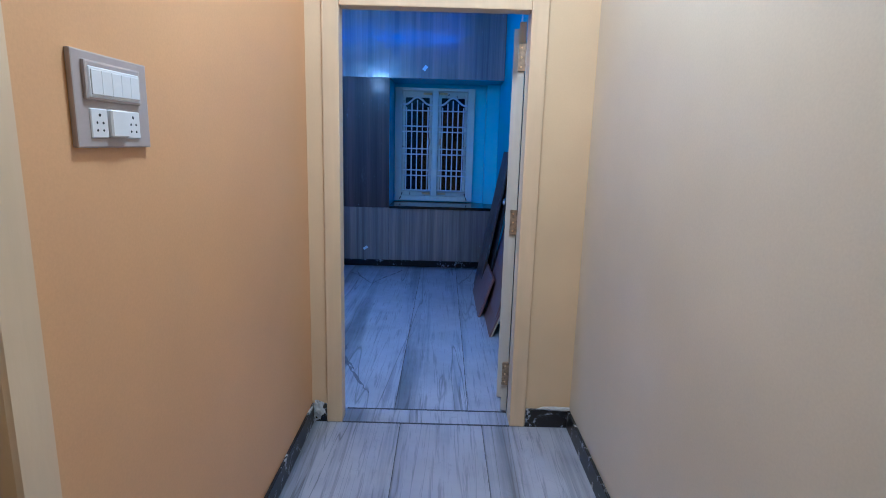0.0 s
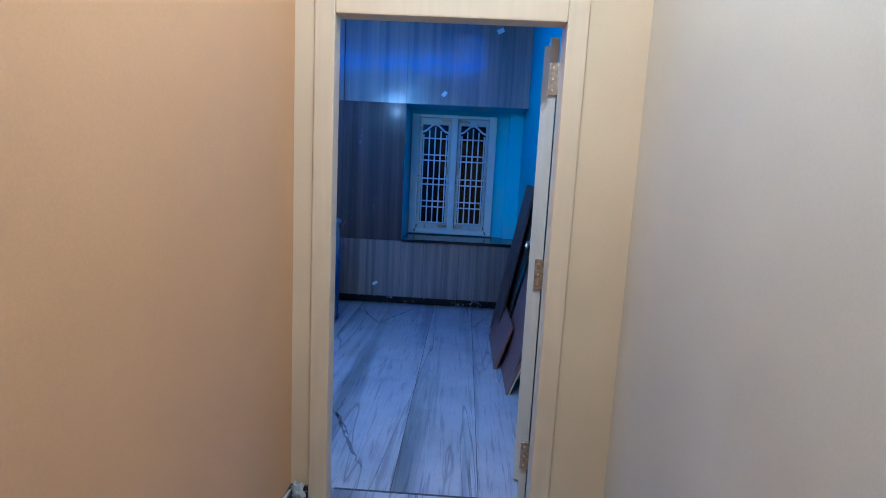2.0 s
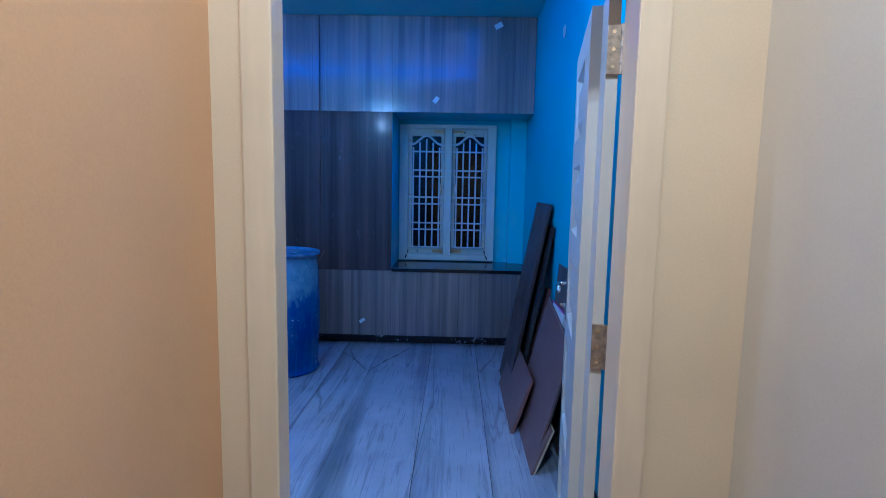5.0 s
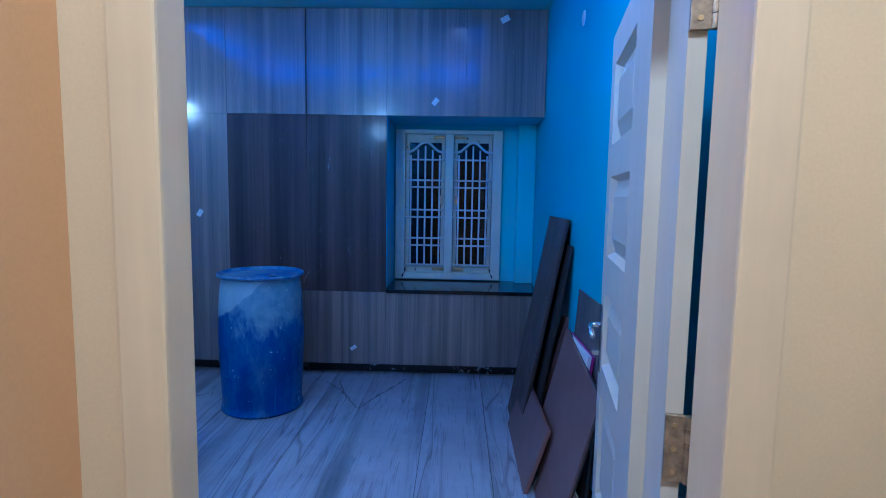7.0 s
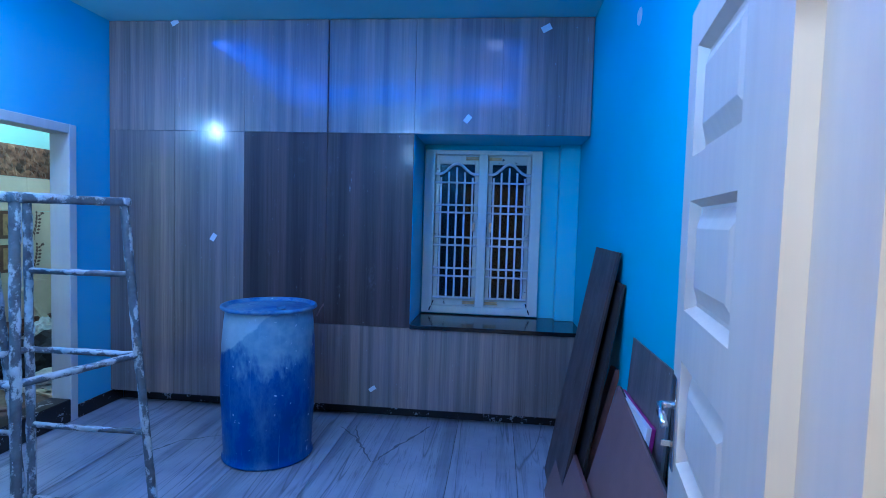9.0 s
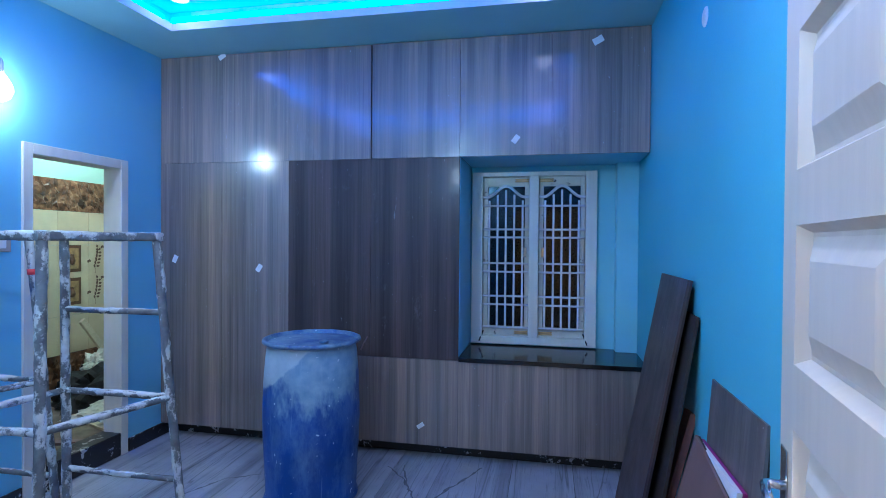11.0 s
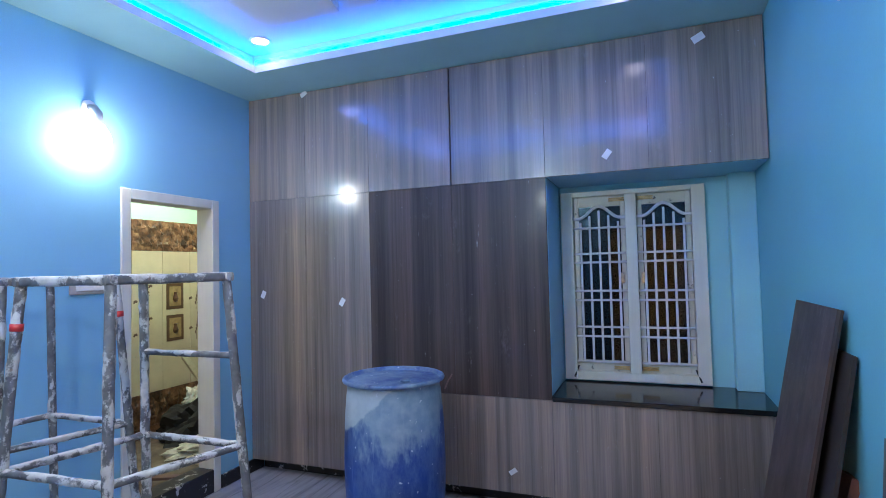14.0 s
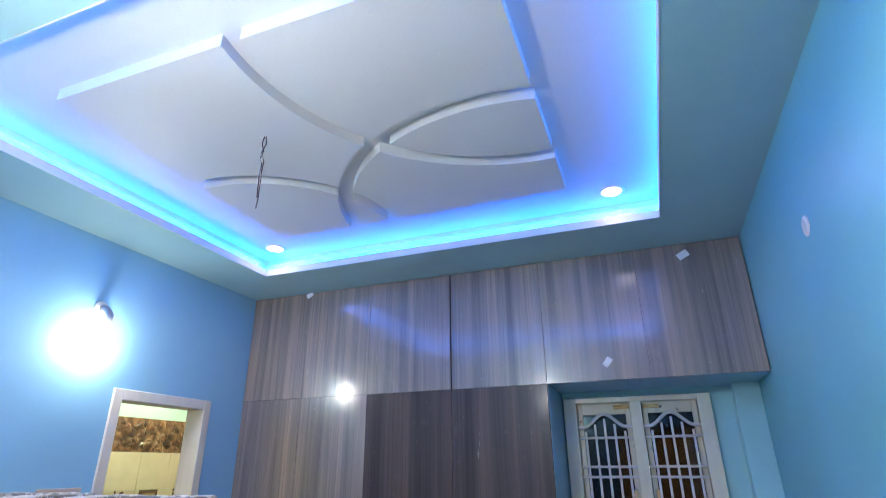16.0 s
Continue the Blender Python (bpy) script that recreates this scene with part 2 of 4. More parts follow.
M_PLASTIC = plain("white_plastic", (0.74, 0.72, 0.70), 0.3, 0, 0.03)
M_BLACK = plain("black_plastic", (0.02, 0.02, 0.02), 0.5)
M_PAPER = plain("paper", (0.78, 0.78, 0.76), 0.7, 0, 0.05)
M_GRILLE = plain("grille_paint", (0.74, 0.72, 0.73), 0.35, 0, 0.1)
M_NIGHT = plain("night", (0.004, 0.005, 0.008), 0.9)
M_SHUTTER = plain("shutter_wood", (0.016, 0.009, 0.007), 0.6)
M_DUSTY = plain("dusty_floor", (0.16, 0.12, 0.085), 0.8, 0, 0.4, 9)
M_CREAMTILE = plain("cream_tile", (0.59, 0.49, 0.32), 0.25, 0, 0.06, 7)
M_BROWNTILE = brown_tile()
M_PICBROWN = plain("decor_brown", (0.11, 0.055, 0.025), 0.35, 0, 0.3, 20)
M_PICFIELD = plain("decor_field", (0.34, 0.22, 0.09), 0.35, 0, 0.3, 20)
M_SACK = plain("sack", (0.014, 0.014, 0.015), 0.8, 0, 0.7, 14)
M_PALECLOTH = plain("pale_cloth", (0.50, 0.47, 0.40), 0.8, 0, 0.2, 14)
M_PALEWOOD = plain("pale_wood", (0.55, 0.46, 0.30), 0.6, 0, 0.12, 30)
M_PIPE = pipe()
M_PLASTER = plain("dried_plaster", (0.50, 0.49, 0.47), 0.85, 0, 0.25, 40)
M_REDTAPE = plain("red_tape", (0.45, 0.03, 0.03), 0.4)
M_DRUM = drum_paint("drum_shell", 1.26)
M_DRUMRIM = drum_paint("drum_top", 2.0)
M_BOARD = plain("brown_board", (0.175, 0.105, 0.095), 0.45, 0, 0.1, 8)
M_BOARDDARK = laminate("dark_board", (0.060, 0.042, 0.042), 0.4)
M_BOARDRED = plain("red_board", (0.19, 0.085, 0.07), 0.45, 0, 0.2)
M_BOARDEDGE = plain("board_edge", (0.028, 0.022, 0.02), 0.6)
M_SLATE = laminate("slate_board", (0.11, 0.10, 0.10), 0.4)
M_FOAM = plain("foam", (0.72, 0.71, 0.72), 0.6, 0, 0.03)
M_PURPLE = plain("purple_edge", (0.28, 0.02, 0.20), 0.5)
M_WIRE = plain("wire", (0.06, 0.03, 0.03), 0.5)
M_HOLDER = plain("holder", (0.30, 0.32, 0.36), 0.4)
glass_net = Net("dark_glass")
glass_net.b.inputs["Transmission Weight"].default_value = 1.0
M_GLASS = glass_net.set((0.10, 0.11, 0.13), 0.05, spec=0.22)
M_BULB = glow("bulb_glow", (1.0, 0.96, 0.80), 40.0)
M_BULBBRIGHT = glow("bright_bulb_glow", (1.0, 0.96, 0.82), 165.0)
M_BATHBULB = glow("bath_bulb_glow", (1.0, 0.85, 0.58), 720.0)
M_LED = glow("led_glow", (0.0, 0.165, 1.0), 9.5)
M_SPOT = glow("spot_glow", (1.0, 0.70, 0.76), 9.0)
M_CORRLIGHT = glow("corridor_glow", (1.0, 0.83, 0.53), 172.0)

# ---- small builders ----
def empty(name, at=(0, 0, 0), rz=0.0):
    ob = new(name)
    ob.matrix_basis = pose(*at, 0, 0, rz)
    ob.empty_display_size = 0.1
    return ob


def part(name, bm, material, parent=None, label="", smooth=False):
    """Links a bmesh as one mesh object under a thing or a part."""
    me = bpy.data.meshes.new(name)
    bm.to_mesh(me)
    bm.free()
    me.materials.append(material)
    if smooth:
        for p in me.polygons:
            p.use_smooth = True
    ob = new(name, me)
    if parent is not None:
        ob.parent = parent
    if label:
        tagged(ob, label)
    return ob


def add_box(bm, x0, x1, y0, y1, z0, z1, m=None):
    vs = [bm.verts.new(c) for c in ((x0, y0, z0), (x1, y0, z0), (x1, y1, z0), (x0, y1, z0),
                                    (x0, y0, z1), (x1, y0, z1), (x1, y1, z1), (x0, y1, z1))]
    for f in ((3, 2, 1, 0), (4, 5, 6, 7), (0, 1, 5, 4), (1, 2, 6, 5), (2, 3, 7, 6), (3, 0, 4, 7)):
        bm.faces.new([vs[i] for i in f])
    if m is not None:
        for v in vs:
            v.co = m @ v.co
    return vs


def box(x0, x1, y0, y1, z0, z1, bevel=0.0, seg=1, m=None):
    bm = bmesh.new()
    add_box(bm, x0, x1, y0, y1, z0, z1)
    if bevel:
        bmesh.ops.bevel(bm, geom=bm.edges[:], offset=bevel, segments=seg, affect="EDGES", profile=0.6)
    if m is not None:
        bmesh.ops.transform(bm, matrix=m, verts=bm.verts)
    return bm


def tube(bm, a, b, r, n=10, r2=None):
    """A capped round bar from a to b."""
    a, b = Vector(a), Vector(b)
    q = (b - a).to_track_quat("Z", "Y").to_matrix()
    rings = []
    for c, rr in ((a, r), (b, r if r2 is None else r2)):
        rings.append([bm.verts.new(c + q @ Vector((rr * math.cos(2 * math.pi * i / n), rr * math.sin(2 * math.pi * i / n), 0))) for i in range(n)])
    for i in range(n):
        j = (i + 1) % n
        bm.faces.new((rings[0][i], rings[0][j], rings[1][j], rings[1][i]))
    bm.faces.new(rings[0][::-1])
    bm.faces.new(rings[1])


def bar(a, b, r, n=10):
    bm = bmesh.new()
    tube(bm, a, b, r, n)
    return bm


def chain(points, r, n=8):
    """A bent round bar through points."""
    bm = bmesh.new()
    rings = []
    pts = [Vector(p) for p in points]
    for k, p in enumerate(pts):
        d = (pts[min(k + 1, len(pts) - 1)] - pts[max(k - 1, 0)]).normalized()
        q = d.to_track_quat("Z", "Y").to_matrix()
        rings.append([bm.verts.new(p + q @ Vector((r * math.cos(2 * math.pi * i / n), r * math.sin(2 * math.pi * i / n), 0))) for i in range(n)])
    for u, w in zip(rings, rings[1:]):
        for i in range(n):
            j = (i + 1) % n
            bm.faces.new((u[i], u[j], w[j], w[i]))
    bm.faces.new(rings[0][::-1])
    bm.faces.new(rings[-1])
    return bm


def lathe(profile, n=48, centre=(0, 0, 0)):
    """A turned shape from (radius, height) pairs; closed where the radius is 0."""
    bm = bmesh.new()
    cx, cy, cz = centre
    rows = []
    for r, z in profile:
        if r == 0:
            rows.append([bm.verts.new((cx, cy, cz + z))])
        else:
            rows.append([bm.verts.new((cx + r * math.cos(2 * math.pi * i / n), cy + r * math.sin(2 * math.pi * i / n), cz + z)) for i in range(n)])
    for a, b in zip(rows, rows[1:]):
        for i in range(n):
            j = (i + 1) % n
            if len(a) == 1 and len(b) == 1:
                continue
            if len(a) == 1:
                bm.faces.new((a[0], b[j], b[i]))
            elif len(b) == 1:
                bm.faces.new((a[i], a[j], b[0]))
            else:
                bm.faces.new((a[i], a[j], b[j], b[i]))
    bmesh.ops.recalc_face_normals(bm, faces=bm.faces)
    return bm


def structure(name, bm, material, label, category):
    return tagged(part(name, bm, material), label, category, kind="structure")


# ---- setting: walls, floors, ceilings ----
XL, XR, YN, YF, YB = -2.97, 0.69, 0.16, 3.52, 4.08      # room: left, right, near wall, wardrobe front, back wall
CL, CR, CY = -0.61, 0.745, -4.3                         # corridor: left, right, closed end
ZC, ZT, ZI = 2.985, 3.14, 3.085                         # ring ceiling, tray ceiling, island underside
DX0, DX1, DZ = -0.45, 0.43, 2.06                        # door opening inside the frame
HC = 3.15                                               # passage ceiling
FW = 0.08                                               # door frame face width

bm = bmesh.new()
add_box(bm, CL, DX0 - FW + 0.01, 0.012, YN, 0, HC)
add_box(bm, DX1 + FW - 0.01, CR, 0.012, YN, 0, HC)
add_box(bm, DX0 - FW + 0.01, DX1 + FW - 0.01, 0.012, YN, DZ + FW - 0.01, HC)
structure("wall_door", bm, M_CREAM, "cream painted wall round the bedroom doorway", "wall")
structure("wall_corridor_left", box(CL - 0.12, CL, -1.75, 0.012, 0, HC), M_ORANGE, "orange painted passage wall with a switchboard", "wall")
structure("wall_corridor_right", box(CR, CR + 0.12, CY, YN, 0, HC), M_GREYWHITE, "greyish white painted plain passage wall", "wall")
structure("wall_corridor_side", box(CL - 0.14, CL - 0.03, CY, -1.84, 0, HC), M_CREAM, "cream painted wall past the orange one", "wall")
structure("wall_corridor_end", box(CL - 0.14, CR + 0.12, CY - 0.12, CY, 0, HC), M_CREAM, "plain cream wall closing the passage", "wall")
structure("ceiling_corridor", box(CL - 0.14, CR + 0.12, CY - 0.12, YN, HC, HC + 0.05), M_WHITE, "plain white passage ceiling", "ceiling")
structure("trim_corner_post", box(CL - 0.12, CL + 0.012, -1.84, -1.752, 0, HC, 0.006), M_FRAME, "cream painted wooden post beside the orange wall", "door frame")

# bedroom walls
structure("wall_near_left", box(XL - 0.12, CL, 0.04, YN, 0, 3.2), M_BLUE, "blue painted wall beside the doorway", "wall")
structure("wall_near_top", box(CL, XR + 0.12, 0.04, YN, HC, 3.2), M_BLUE, "blue painted wall above the doorway", "wall")
bm = bmesh.new()
add_box(bm, CL, DX0 - FW + 0.01, YN + 0.001, YN + 0.012, 0, 3.19)
add_box(bm, DX1 + FW - 0.01, XR, YN + 0.001, YN + 0.012, 0, 3.19)
add_box(bm, DX0 - FW + 0.01, DX1 + FW - 0.01, YN + 0.001, YN + 0.012, DZ + FW - 0.01, HC)
structure("wall_near_face", bm, M_BLUE, "blue painted room side of the door wall", "wall")
structure("wall_right", box(XR, XR + 0.12, YN, YB + 0.15, 0, 3.2), M_TURQUOISE, "bright turquoise blue painted bedroom wall", "wall")
BY0, BY1, BZ = 2.455, 3.115, 2.06                       # bathroom opening inside its frame
bm = bmesh.new()
add_box(bm, XL - 0.14, XL, YN, BY0 - 0.05, 0, 3.2)
add_box(bm, XL - 0.14, XL, BY1 + 0.05, YB + 0.15, 0, 3.2)
add_box(bm, XL - 0.14, XL, BY0 - 0.05, BY1 + 0.05, BZ + 0.05, 3.2)
structure("wall_left", bm, M_BLUE, "blue painted wall with the bathroom doorway", "wall")
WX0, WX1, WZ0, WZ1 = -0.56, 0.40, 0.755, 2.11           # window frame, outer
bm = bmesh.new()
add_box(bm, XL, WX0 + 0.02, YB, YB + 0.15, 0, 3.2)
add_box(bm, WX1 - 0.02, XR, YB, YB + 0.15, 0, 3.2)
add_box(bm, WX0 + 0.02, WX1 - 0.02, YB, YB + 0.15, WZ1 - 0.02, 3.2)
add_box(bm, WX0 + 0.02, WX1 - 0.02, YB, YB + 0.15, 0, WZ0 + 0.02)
structure("wall_window", bm, M_LITBLUE, "pale blue painted wall round the window, lightened as if lit", "wall")
structure("wall_pillar", box(0.535, XR, 3.965, YB, 0.745, 2.16, 0.004), M_LITBLUE, "pale blue painted corner pillar beside the window, lightened as if lit", "pillar")

# floor
structure("floor", box(XL - 0.14, CR + 0.12, CY - 0.12, YB + 0.15, -0.12, -0.006), M_GROUT, "grey mortar bed under the marble slabs", "floor")
floor_ob = bpy.data.objects["floor"]


def slab(x0, x1, y0, y1):
    return part("slab", box(x0 + 0.002, x1 - 0.002, y0 + 0.002, y1 - 0.002, -0.03, 0.0, 0.001), M_MARBLE, floor_ob)


for xa, xb in ((XL - 0.02, -2.34), (-2.34, -1.49), (-1.49, -0.985), (-0.985, -0.19), (-0.19, 0.22), (0.22, XR + 0.02)):
    slab(xa, xb, 0.15, YF + 0.16)
for xa, xb in ((CL - 0.05, -0.145), (-0.145, 0.285), (0.285, CR + 0.02)):
    slab(xa, xb, -2.15, 0.0)
    slab(xa, xb, -4.3, -2.15)
slab(DX0 - FW, DX1 + FW, 0.0, 0.15)
for ye in (0.0, 0.149):
    part("joint_strip", box(DX0, DX1, ye - 0.006, ye + 0.006, -0.004, 0.0012), M_DARKJOINT, floor_ob, "dark filled joint across the doorway")



def vein(points, width, seed):
    """A dark natural crack line in the marble."""
    rnd = random.Random(seed)
    bm = bmesh.new()
    prev = None
    pts = [Vector((*q, 0.0)) for q in points]
    line = []
    for a, c in zip(pts, pts[1:]):
        n = max(3, int((c - a).length / 0.035))
        for k in range(n):
            line.append(a.lerp(c, k / n))
    line.append(pts[-1])
    for k, q in enumerate(line):
        d = (line[min(k + 1, len(line) - 1)] - line[max(k - 1, 0)]).normalized()
        side = Vector((-d.y, d.x, 0))
        q = q + side * rnd.uniform(-0.009, 0.009)
        w = width * rnd.uniform(0.3, 1.2) * (0.35 + 0.65 * math.sin(math.pi * (k + 0.6) / (len(line) + 0.2)))
        cur = (bm.verts.new((q.x - side.x * w, q.y - side.y * w, 0.0005)), bm.verts.new((q.x + side.x * w, q.y + side.y * w, 0.0005)))
        if prev:
            bm.faces.new((prev[0], prev[1], cur[1], cur[0]))
        prev = cur
    bmesh.ops.recalc_face_normals(bm, faces=bm.faces)
    part("vein", bm, M_VEIN, floor_ob, "dark natural vein in the marble")


vein([(-1.03, 3.36), (-0.87, 3.18), (-0.68, 2.84)], 0.010, 1)
vein([(-0.67, 2.84), (-0.57, 3.09), (-0.39, 3.47)], 0.012, 2)
vein([(-0.93, 3.40), (-0.80, 3.02)], 0.006, 6)
vein([(-0.70, 1.05), (-0.58, 0.79), (-0.48, 0.57), (-0.36, 0.33)], 0.011, 3)
vein([(-0.615, 1.13), (-0.63, 0.92), (-0.50, 0.66)], 0.012, 4)
vein([(-1.9, 3.6), (-1.65, 3.42), (-1.3, 3.3)], 0.008, 5)
vein([(-2.2, 2.6), (-2.0, 2.95), (-1.75, 3.1)], 0.008, 7)

# false ceiling: ring, stepped lip with a light cove, tray, island with curved grooves
TX0, TX1, TY0, TY1 = -2.50, 0.23, 0.80, 3.05
bm = bmesh.new()
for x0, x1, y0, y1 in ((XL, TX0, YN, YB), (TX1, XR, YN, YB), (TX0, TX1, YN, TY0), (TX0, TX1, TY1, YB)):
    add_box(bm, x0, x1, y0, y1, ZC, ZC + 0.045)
structure("ceiling_ring", bm, M_BOUNCETINT, "false ceiling border tinted teal for blue bounced light", "ceiling")
structure("ceiling_tray", box(XL, XR, YN, YB, ZT, ZT + 0.06), M_WHITE, "white raised tray of the false ceiling", "ceiling")
CB = 0.075
bm = bmesh.new()
for x0, x1, y0, y1 in ((XL, TX0 - CB, YN, YB), (TX1 + CB, XR, YN, YB), (TX0 - CB, TX1 + CB, YN, TY0 - CB), (TX0 - CB, TX1 + CB, TY1 + CB, YB)):
    add_box(bm, x0, x1, y0, y1, ZC + 0.046, ZT - 0.001)
structure("ceiling_cove", bm, M_WHITE, "white upstand behind the light cove", "ceiling")
structure("ceiling_slab", box(XL - 0.14, XR + 0.12, 0.04, YB + 0.15, 3.2, 3.3), M_WHITE, "plain slab above the false ceiling", "ceiling")

for x0, x1, y0, y1 in ((TX0, TX0 + 0.004, TY0 + 0.004, TY1 - 0.004), (TX1 - 0.004, TX1, TY0 + 0.004, TY1 - 0.004), (TX0, TX1, TY0, TY0 + 0.004), (TX0, TX1, TY1 - 0.004, TY1)):
    structure("trim_cove_lip", box(x0, x1, y0, y1, ZC - 0.003, ZC + 0.048), M_WHITE, "white lip round the ceiling tray", "trim")
light_strip = tagged(empty("led_strip_light", (0, 0, ZC + 0.05)), "glowing blue strip light in the ceiling cove", "strip light")
for x0, x1, y0, y1 in ((TX0 - CB + 0.004, TX0 - CB + 0.02, TY0, TY1), (TX1 + CB - 0.02, TX1 + CB - 0.004, TY0, TY1),
                       (TX0 - CB + 0.03, TX1 + CB - 0.03, TY0 - CB + 0.004, TY0 - CB + 0.02), (TX0 - CB + 0.03, TX1 + CB - 0.03, TY1 + CB - 0.02, TY1 + CB - 0.004)):
    part("strip", box(x0, x1, y0, y1, 0.004, 0.06, 0.003), M_LED, light_strip)

IX0, IX1, IY0, IY1 = -2.09, -0.24, 1.155, 2.70


def island_mesh():
    """The dropped ceiling panel, cut through by three curved grooves."""
    slab_ob = part("island", box(IX0, IX1, IY0, IY1, ZI, ZT + 0.002), M_WHITE)
    cutters = []
    for cx, cy, r, a0, a1 in ((-0.25, 1.35, 0.965, 85, 200), (-0.48, 2.88, 1.085, 160, 290), (-2.06, 2.70, 0.77, -105, 12)):
        cbm = bmesh.new()
        prev = None
        first = None
        for k in range(41):
            a = radians(a0 + (a1 - a0) * k / 40)
            ring = [cbm.verts.new((cx + rr * math.cos(a), cy + rr * math.sin(a), zz)) for rr, zz in
                    ((r - 0.042, ZI - 0.05), (r + 0.042, ZI - 0.05), (r + 0.042, ZT + 0.02), (r - 0.042, ZT + 0.02))]
            if prev:
                for i in range(4):
                    j = (i + 1) % 4
                    cbm.faces.new((prev[i], prev[j], ring[j], ring[i]))
            else:
                first = ring
            prev = ring
        cbm.faces.new(first[::-1])
        cbm.faces.new(prev)
        bmesh.ops.recalc_face_normals(cbm, faces=cbm.faces)
        c = part("cutter", cbm, M_WHITE)
        cutters.append(c)
        mod = slab_ob.modifiers.new("cut", "BOOLEAN")
        mod.operation, mod.object, mod.solver = "DIFFERENCE", c, "EXACT"
    bpy.context.view_layer.update()
    me = bpy.data.meshes.new_from_object(slab_ob.evaluated_get(bpy.context.evaluated_depsgraph_get()))
    me.name = "ceiling_island"
    for ob in [slab_ob] + cutters:
        bpy.data.objects.remove(ob, do_unlink=True)
    return me


tagged(new("ceiling_island", island_mesh()), "white dropped ceiling panel with curved grooves", "ceiling", kind="structure")

# skirtings
def skirting(name, x0, x1, y0, y1):
    structure(name, box(x0, x1, y0, y1, 0.0, 0.1, 0.003), M_BLACKSTONE, "scuffed black marble skirting splashed with paint", "skirting")


skirting("baseboard_corridor_left", CL, CL + 0.014, -1.75, 0.010)
skirting("baseboard_corridor_right", CR - 0.014, CR, CY, 0.010)
skirting("baseboard_door_left", CL + 0.014, DX0 - FW - 0.002, -0.004, 0.012)
skirting("baseboard_door_right", DX1 + FW + 0.004, CR - 0.014, -0.004, 0.012)
skirting("baseboard_left", XL, XL + 0.014, BY1 + 0.072, YF + 0.13)
skirting("baseboard_left_near", XL, XL + 0.014, YN + 0.013, BY0 - 0.072)
skirting("baseboard_right", XR - 0.014, XR, YN + 0.013, YF + 0.13)

def plaster_lump(at, size, seed):
    bm = bmesh.new()
    bmesh.ops.create_icosphere(bm, subdivisions=3, radius=1.0)
    for v in bm.verts:
        k = 1 + 0.5 * noise.noise(v.co * 2.1 + Vector((seed, 0, 0))) + 0.25 * noise.noise(v.co * 6 + Vector((0, 0, seed)))
        v.co = Vector((at[0] + v.co.x * size[0] * k, at[1] + v.co.y * size[1] * k, max(at[2] + v.co.z * size[2] * k, 0.0)))
    tagged(part("plaster_lump", bm, M_PLASTER), "rough pale plaster filling beside the skirting", "plaster", "plaster fillings")


plaster_lump((CL + 0.035, -0.004, 0.07), (0.032, 0.012, 0.045), 2)
plaster_lump((CR - 0.06, -0.002, 0.106), (0.10, 0.009, 0.010), 5)

# ---- bedroom door ----
door_frame = tagged(empty("door_1", (0, 0, 0)), "cream painted wooden door frame, worn at the edges", "door frame", kind="structure")
part("jamb", box(DX0 - FW, DX0, -0.004, 0.088, 0, DZ + FW, 0.006, 2), M_FRAME, door_frame)
part("jamb", box(DX1, DX1 + FW, -0.004, 0.118, 0, DZ + FW, 0.006, 2), M_FRAME, door_frame)
part("head", box(DX0, DX1, -0.003, 0.087, DZ, DZ + FW, 0.006, 2), M_FRAME, door_frame)

leaf_at = Vector((0.398, 0.152, 0.012))
leaf = tagged(empty("door_leaf", leaf_at, -9.3), "open panelled door leaf in pale cream paint", "door")
LW, LH, LT = 0.85, 2.03, 0.032


def leaf_body():
    """Door leaf: x 0 to LT is the thickness (face with panels at x = -0.02), y along the leaf."""
    bm = bmesh.new()
    add_box(bm, 0.0, LT, 0.0, 0.155, 0, LH)
    f, d = -0.032, -0.008
    p0, p1 = 0.36, 0.76
    rows = LEAF_ROWS
    add_box(bm, f, LT, 0.155, p0, 0, LH)
    add_box(bm, f, LT, p1, LW, 0, LH)
    zs = [0.0] + [z for r in rows for z in r] + [LH]
    for a, b in zip(zs[0::2], zs[1::2]):
        add_box(bm, f, LT, p0, p1, a, b)
    for a, b in rows:
        add_box(bm, d, LT - 0.002, p0, p1, a, b)
        # sloping moulding into a groove, then a raised field
        loops = []
        for inset, x in ((0.0, f), (0.014, d - 0.001), (0.022, d - 0.001), (0.06, f + 0.007), (0.063, f + 0.006)):
            loops.append([bm.verts.new(v) for v in ((x, p0 + inset, a + inset), (x, p1 - inset, a + inset), (x, p1 - inset, b - inset), (x, p0 + inset, b - inset))])
        for u, w in zip(loops, loops[1:]):
            for k in range(4):
                bm.faces.new((u[k], u[(k + 1) % 4], w[(k + 1) % 4], w[k]))
        bm.faces.new(loops[-1])
    bmesh.ops.recalc_face_normals(bm, faces=bm.faces)
    return bm


LEAF_ROWS = ((0.14, 0.42), (0.52, 0.87), (0.965, 1.21), (1.328, 1.58), (1.68, 1.93))
part("panel_body", leaf_body(), M_DOOR, leaf)
for hz in (0.22, 1.055, 1.865):
    hinge = part("hinge", box(0.0, 0.034, -0.012, -0.001, hz - 0.064, hz + 0.064, 0.001), M_HINGE, leaf, "tarnished paint-spotted steel hinge")
    knuckle = bmesh.new()
    for k in range(5):
        tube(knuckle, (0.041, -0.012, hz - 0.064 + k * 0.0258), (0.041, -0.012, hz - 0.064 + k * 0.0258 + 0.0245), 0.008, 12)
    part("knuckle", knuckle, M_HINGE, hinge)
    for sz in (-0.045, 0.0, 0.045):
        part("screw", bar((0.016, -0.0135, hz + sz), (0.016, -0.0115, hz + sz), 0.005, 10), M_BRASS, hinge)
